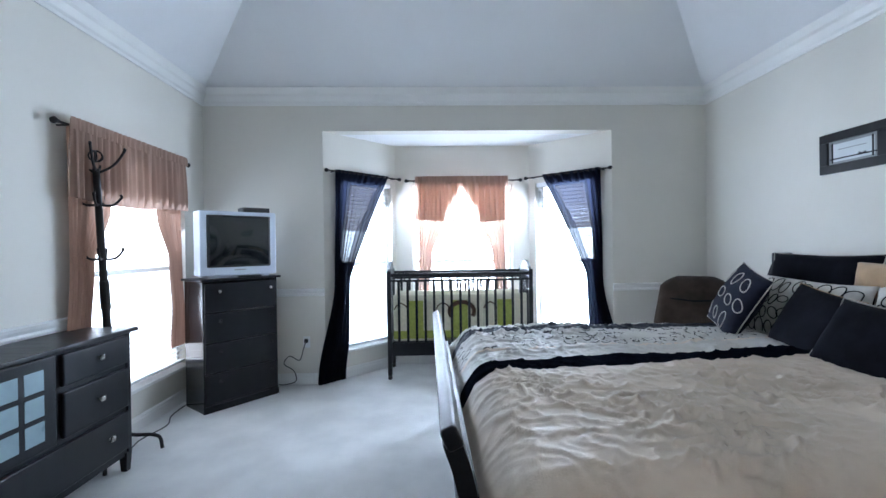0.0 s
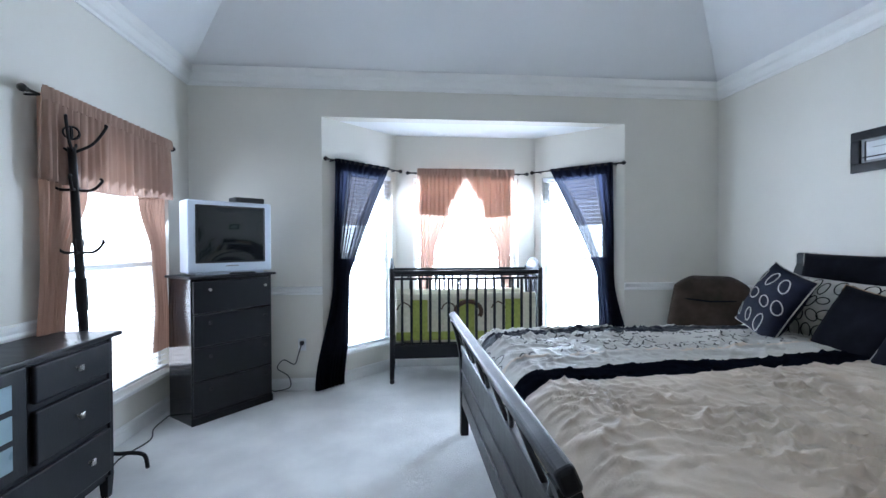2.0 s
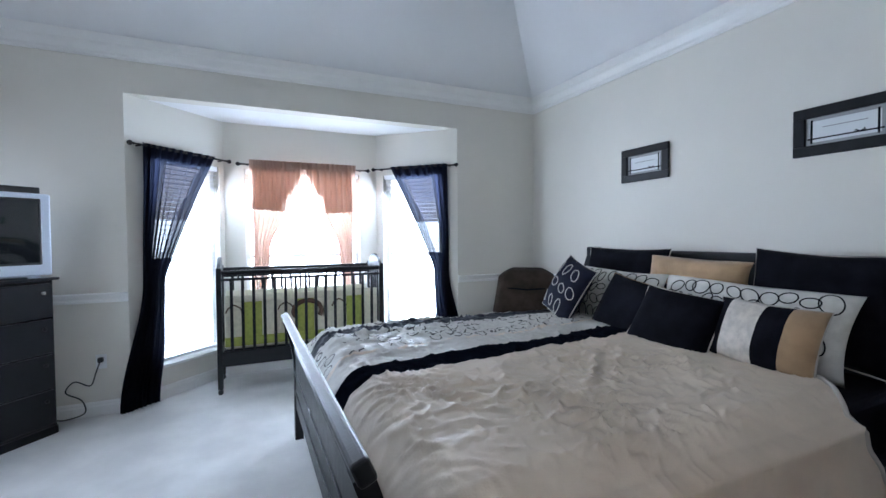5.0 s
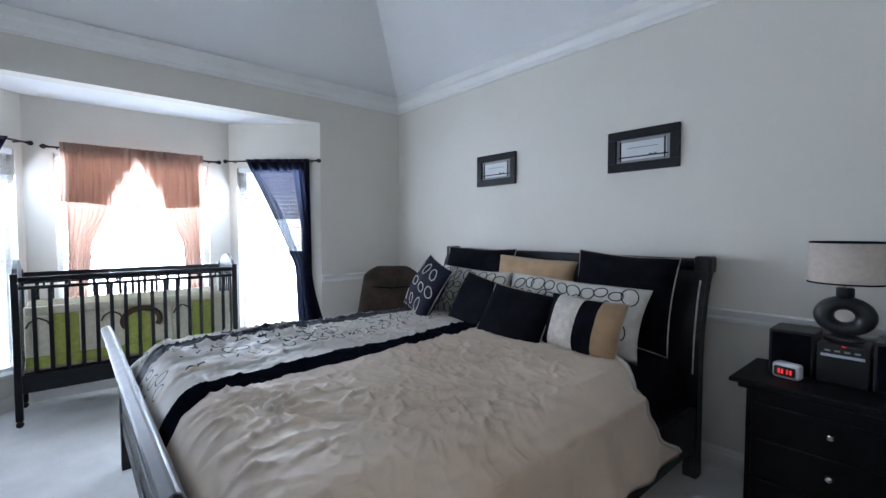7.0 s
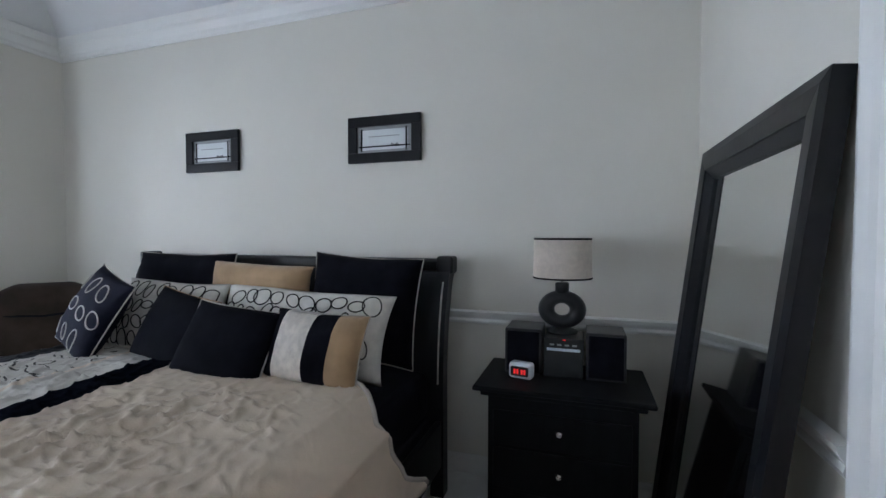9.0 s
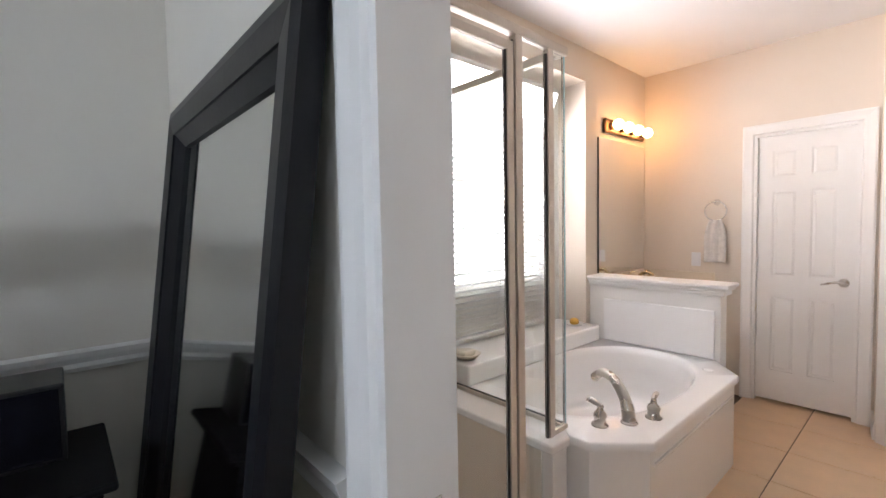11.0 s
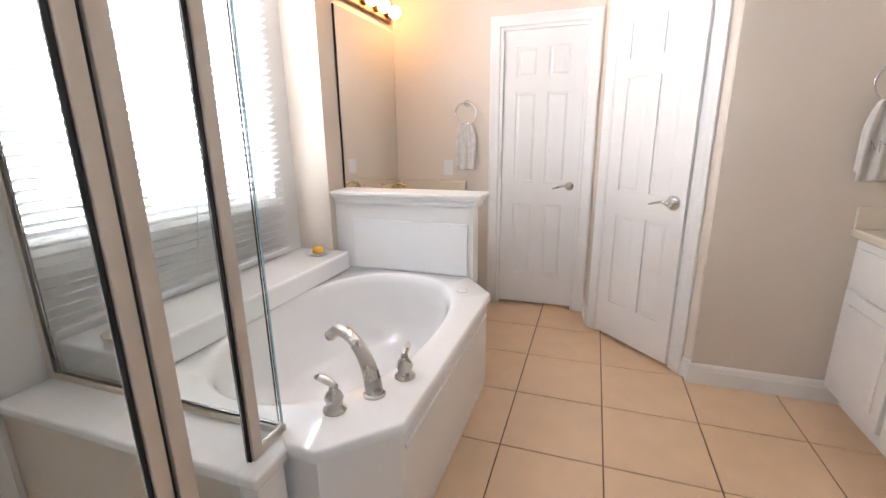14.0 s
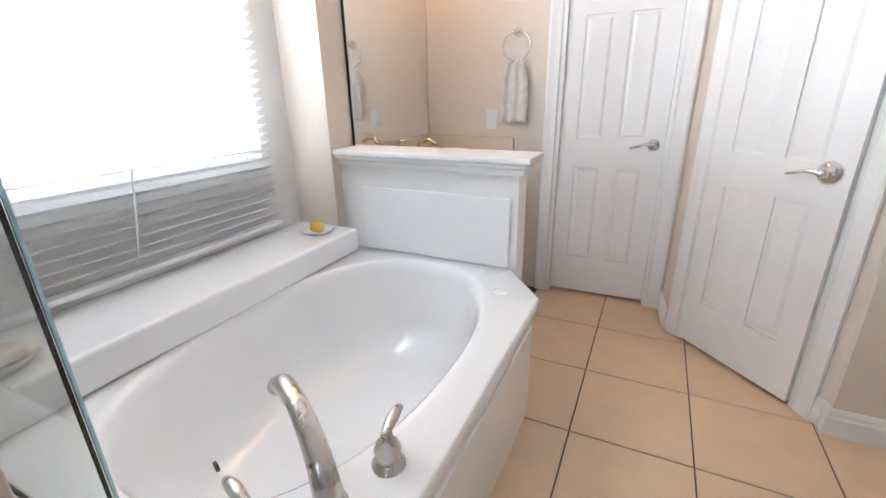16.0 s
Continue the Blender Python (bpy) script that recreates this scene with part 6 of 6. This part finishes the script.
part("spout", tube(curve_pts([(0, 0, 0.01), (0, 0, 0.09), (-0.05, 0, 0.125), (-0.11, 0, 0.10)], 16), [0.016 - 0.004 * i / 16 for i in range(17)], 12), M_GOLD, fa, smooth=True)
for s in (-1, 1):
    h = part("handle", lathe([(0.022, 0.012), (0.018, 0.03), (0.022, 0.05), (0.012, 0.07)], 14, Matrix.Translation((0, s * 0.085, 0))), M_GOLD, fa, smooth=True)
    part("lever", tube([(0, s * 0.085, 0.066), (-0.02, s * 0.12, 0.080), (-0.03, s * 0.15, 0.084)], [0.007, 0.009, 0.006], 10), M_GOLD, h, smooth=True)
bt = empty("soap_bottle", pose(3.20, -0.76, 0.868), "small amber glass soap bottle on counter", "bottle")
part("body", lathe([(0.03, 0), (0.034, 0.01), (0.034, 0.07), (0.02, 0.09), (0.012, 0.10)], 16), M_SOAP, bt, smooth=True)
part("pump", tube([(0, 0, 0.10), (0, 0, 0.15), (-0.03, 0.0, 0.155)], 0.006, 8), M_GOLD, bt)
tagged(obj("cup", lathe([(0.03, 0), (0.036, 0.0), (0.042, 0.10), (0.039, 0.10), (0.033, 0.006), (0.0005, 0.006)], 20, Matrix.Translation((3.24, -0.86, 0.868))), M_GLASS, None, True), "clear drinking glass standing on the counter", "cup")
tagged(obj("folded_cloth", box((3.10, -1.40, 0.8685), (3.26, -1.24, 0.915), 0.018, 4), M_TOWEL), "small folded white washcloth on counter", "cloth")

wm = empty("wall_mirror", pose(0, 0, 0), "large frameless wall mirror over the vanity", "mirror")
part("glass", box((3.410, BS + 0.03, 0.985), (3.417, -0.665, 2.07)), M_MIRROR, wm)
part("edge_strip", box((3.407, -0.665, 0.985), (3.418, -0.660, 2.07)), M_GASKET, wm, "dark polished mirror edge")
lb = empty("vanity_light", pose(3.418, -1.08, 2.17), "bronze bath light bar with four warm globes", "light")
M_BRONZE = material("aged_bronze", (0.20, 0.11, 0.06, 1), 0.35, 0.9, var=0.15)
part("backplate", box((-0.03, -0.345, -0.055), (-0.001, 0.345, 0.055), 0.014, 3), M_BRONZE, lb)
for y in (-0.26, -0.087, 0.087, 0.26):
    part("socket", lathe([(0.034, 0), (0.030, 0.02), (0.022, 0.028)], 16, Matrix.Translation((-0.03, y, 0.0)) @ pose(0, 0, 0, 0, -90, 0)), M_BRONZE, lb)
    bm = bmesh.new()
    bmesh.ops.create_uvsphere(bm, u_segments=20, v_segments=12, radius=0.042, matrix=Matrix.Translation((-0.092, y, 0.0)))
    part("bulb", bm, M_BULB, lb, "glowing warm globe bulb", True)


def towel_ring(x, y, z, printed=False):
    r = empty("towel_ring", pose(x, y, z), "chrome towel ring on the bathroom wall", "towel ring", "towel rings")
    part("mount", lathe([(0.026, 0), (0.024, 0.012), (0.012, 0.02), (0.012, 0.04), (0.005, 0.045)], 18, pose(0, 0, 0, -90)), M_CHROME, r, smooth=True)
    part("ring", tube([(0.078 * math.sin(a), 0.036, -0.072 + 0.078 * math.cos(a)) for a in [2 * math.pi * i / 32 for i in range(33)]], 0.005, 8), M_CHROME, r, smooth=True)
    bm = bmesh.new()
    rows, cols = 26, 22
    for side, off in ((1, 0.012), (-1, -0.010)):
        g = []
        for i in range(rows + 1):
            s = i / rows
            wd = lerp(0.085, 0.155, min(1, s * 2.6) ** 0.7)
            row = []
            for j in range(cols + 1):
                u = j / cols - 0.5
                fold = 0.010 * math.sin(u * 16 + side) * (1 - 0.4 * s)
                row.append(bm.verts.new((u * wd, 0.036 + off * min(1, s * 6) + fold * side, -0.146 - (0.34 if side > 0 else 0.30) * s)))
            g.append(row)
        for i in range(rows):
            for j in range(cols):
                bm.faces.new((g[i][j], g[i][j + 1], g[i + 1][j + 1], g[i + 1][j]))
    tw = tagged(obj("hand_towel", bm, M_TOWEL, None, True), "white terry hand towel hanging from the ring", "towel", "hand towels")
    sol = tw.modifiers.new("thickness", "SOLIDIFY")
    sol.thickness = 0.006
    tw.matrix_world = pose(x, y, z)
    if printed:
        for k in range(4):
            part("embroidery", tube([(-0.05 + 0.03 * k, 0.068, -0.33 - 0.02 * (k % 2)), (-0.03 + 0.03 * k, 0.070, -0.31), (-0.035 + 0.03 * k, 0.068, -0.36)], 0.0025, 6), M_GREYMAT, tw, "grey embroidered sprig")


towel_ring(2.835, BS, 1.55)
towel_ring(0.745, C4[1], 1.59, True)
sw = empty("light_switch", pose(2.985, BS, 1.08), "white wall switch plate", "switch")
part("plate", box((-0.036, 0.0005, -0.058), (0.036, 0.006, 0.058), 0.003), M_WHITEPLASTIC, sw)
part("rocker", box((-0.016, 0.006, -0.032), (0.016, 0.010, 0.032), 0.002), M_WHITEPLASTIC, sw)

v2 = empty("vanity", pose(0, 0, 0), "white vanity cabinet with arched doors and pale counter", "vanity")
part("cabinet", box((0.172, C4[1] + 0.003, 0.09), (0.74, 0.75, 0.85), 0.004), M_CABINET, v2)
part("toe_kick", box((0.172, C4[1] + 0.003, 0.0), (0.67, 0.74, 0.09)), M_CABINET, v2)
for k in range(3):
    cabinet_door(v2, Matrix.Translation((0.74, -0.62 + k * 0.45, 0.13)) @ pose(0, 0, 0, 0, 0, 90), 0.42, 0.48)
    part("drawer", box((0.74, -0.62 + k * 0.45, 0.66), (0.757, -0.20 + k * 0.45, 0.81), 0.005), M_CABINET, v2)
part("countertop", box((0.172, C4[1] + 0.003, 0.85), (0.775, 0.76, 0.89), 0.010, 3), M_COUNTER, v2, "cream counter")
part("backsplash", box((0.172, C4[1] + 0.003, 0.89), (0.77, C4[1] + 0.022, 0.99), 0.004), M_COUNTER, v2)

dsh = empty("soap_dish", pose(3.44, -0.36, 0.635), "pale soap dish with yellow soap on ledge", "soap dish")
part("dish", lathe([(0.05, 0), (0.075, 0.012), (0.072, 0.014), (0.045, 0.005)], 24), M_ACRYLIC, dsh, smooth=True)
part("soap", lathe([(0.022, 0.006), (0.034, 0.016), (0.030, 0.044), (0.012, 0.052)], 16), M_SOAP, dsh, "yellow round soap", True)
dsh = empty("shell_dish", pose(3.42, 0.80, 0.635), "cream shell-shaped dish on the ledge", "soap dish")
part("dish", lathe([(0.05, 0), (0.085, 0.03), (0.080, 0.034), (0.04, 0.012)], 20), M_COUNTER, dsh, smooth=True)
part("soap", box((-0.035, -0.05, 0.014), (0.035, 0.05, 0.05), 0.016, 3), M_COUNTER, dsh, "cream soap bar")

# tiles last, each a piece of the floor
floor_bath = tagged(obj("floor_bathroom", box((0.16, -1.49, -0.0105), (2.6, yb - 0.01, -0.0065)), M_GROUT), "beige square ceramic floor tiles with brown grout", "floor", kind="structure")
for i in range(-4, 2):
    for j in range(-4, 6):
        x, y = gx + (i + 0.5) * TL, gy + (j + 0.5) * TL
        if x - TL / 2 < 0.0 or y - TL / 2 > yb - 0.05 or x - TL / 2 > 2.6:
            continue
        ob = new("tile", tile_me)
        ob.parent = floor_bath
        ob.location = (x, y, 0.0)

bm = bmesh.new()
add_box(bm, (5.0, -4.0, -1.0), (5.1, 5.0, 6.0))
tagged(obj("backdrop_side_yard", bm, M_OUT), "plain overexposed daylight outside the bathroom window", "backdrop", kind="structure")
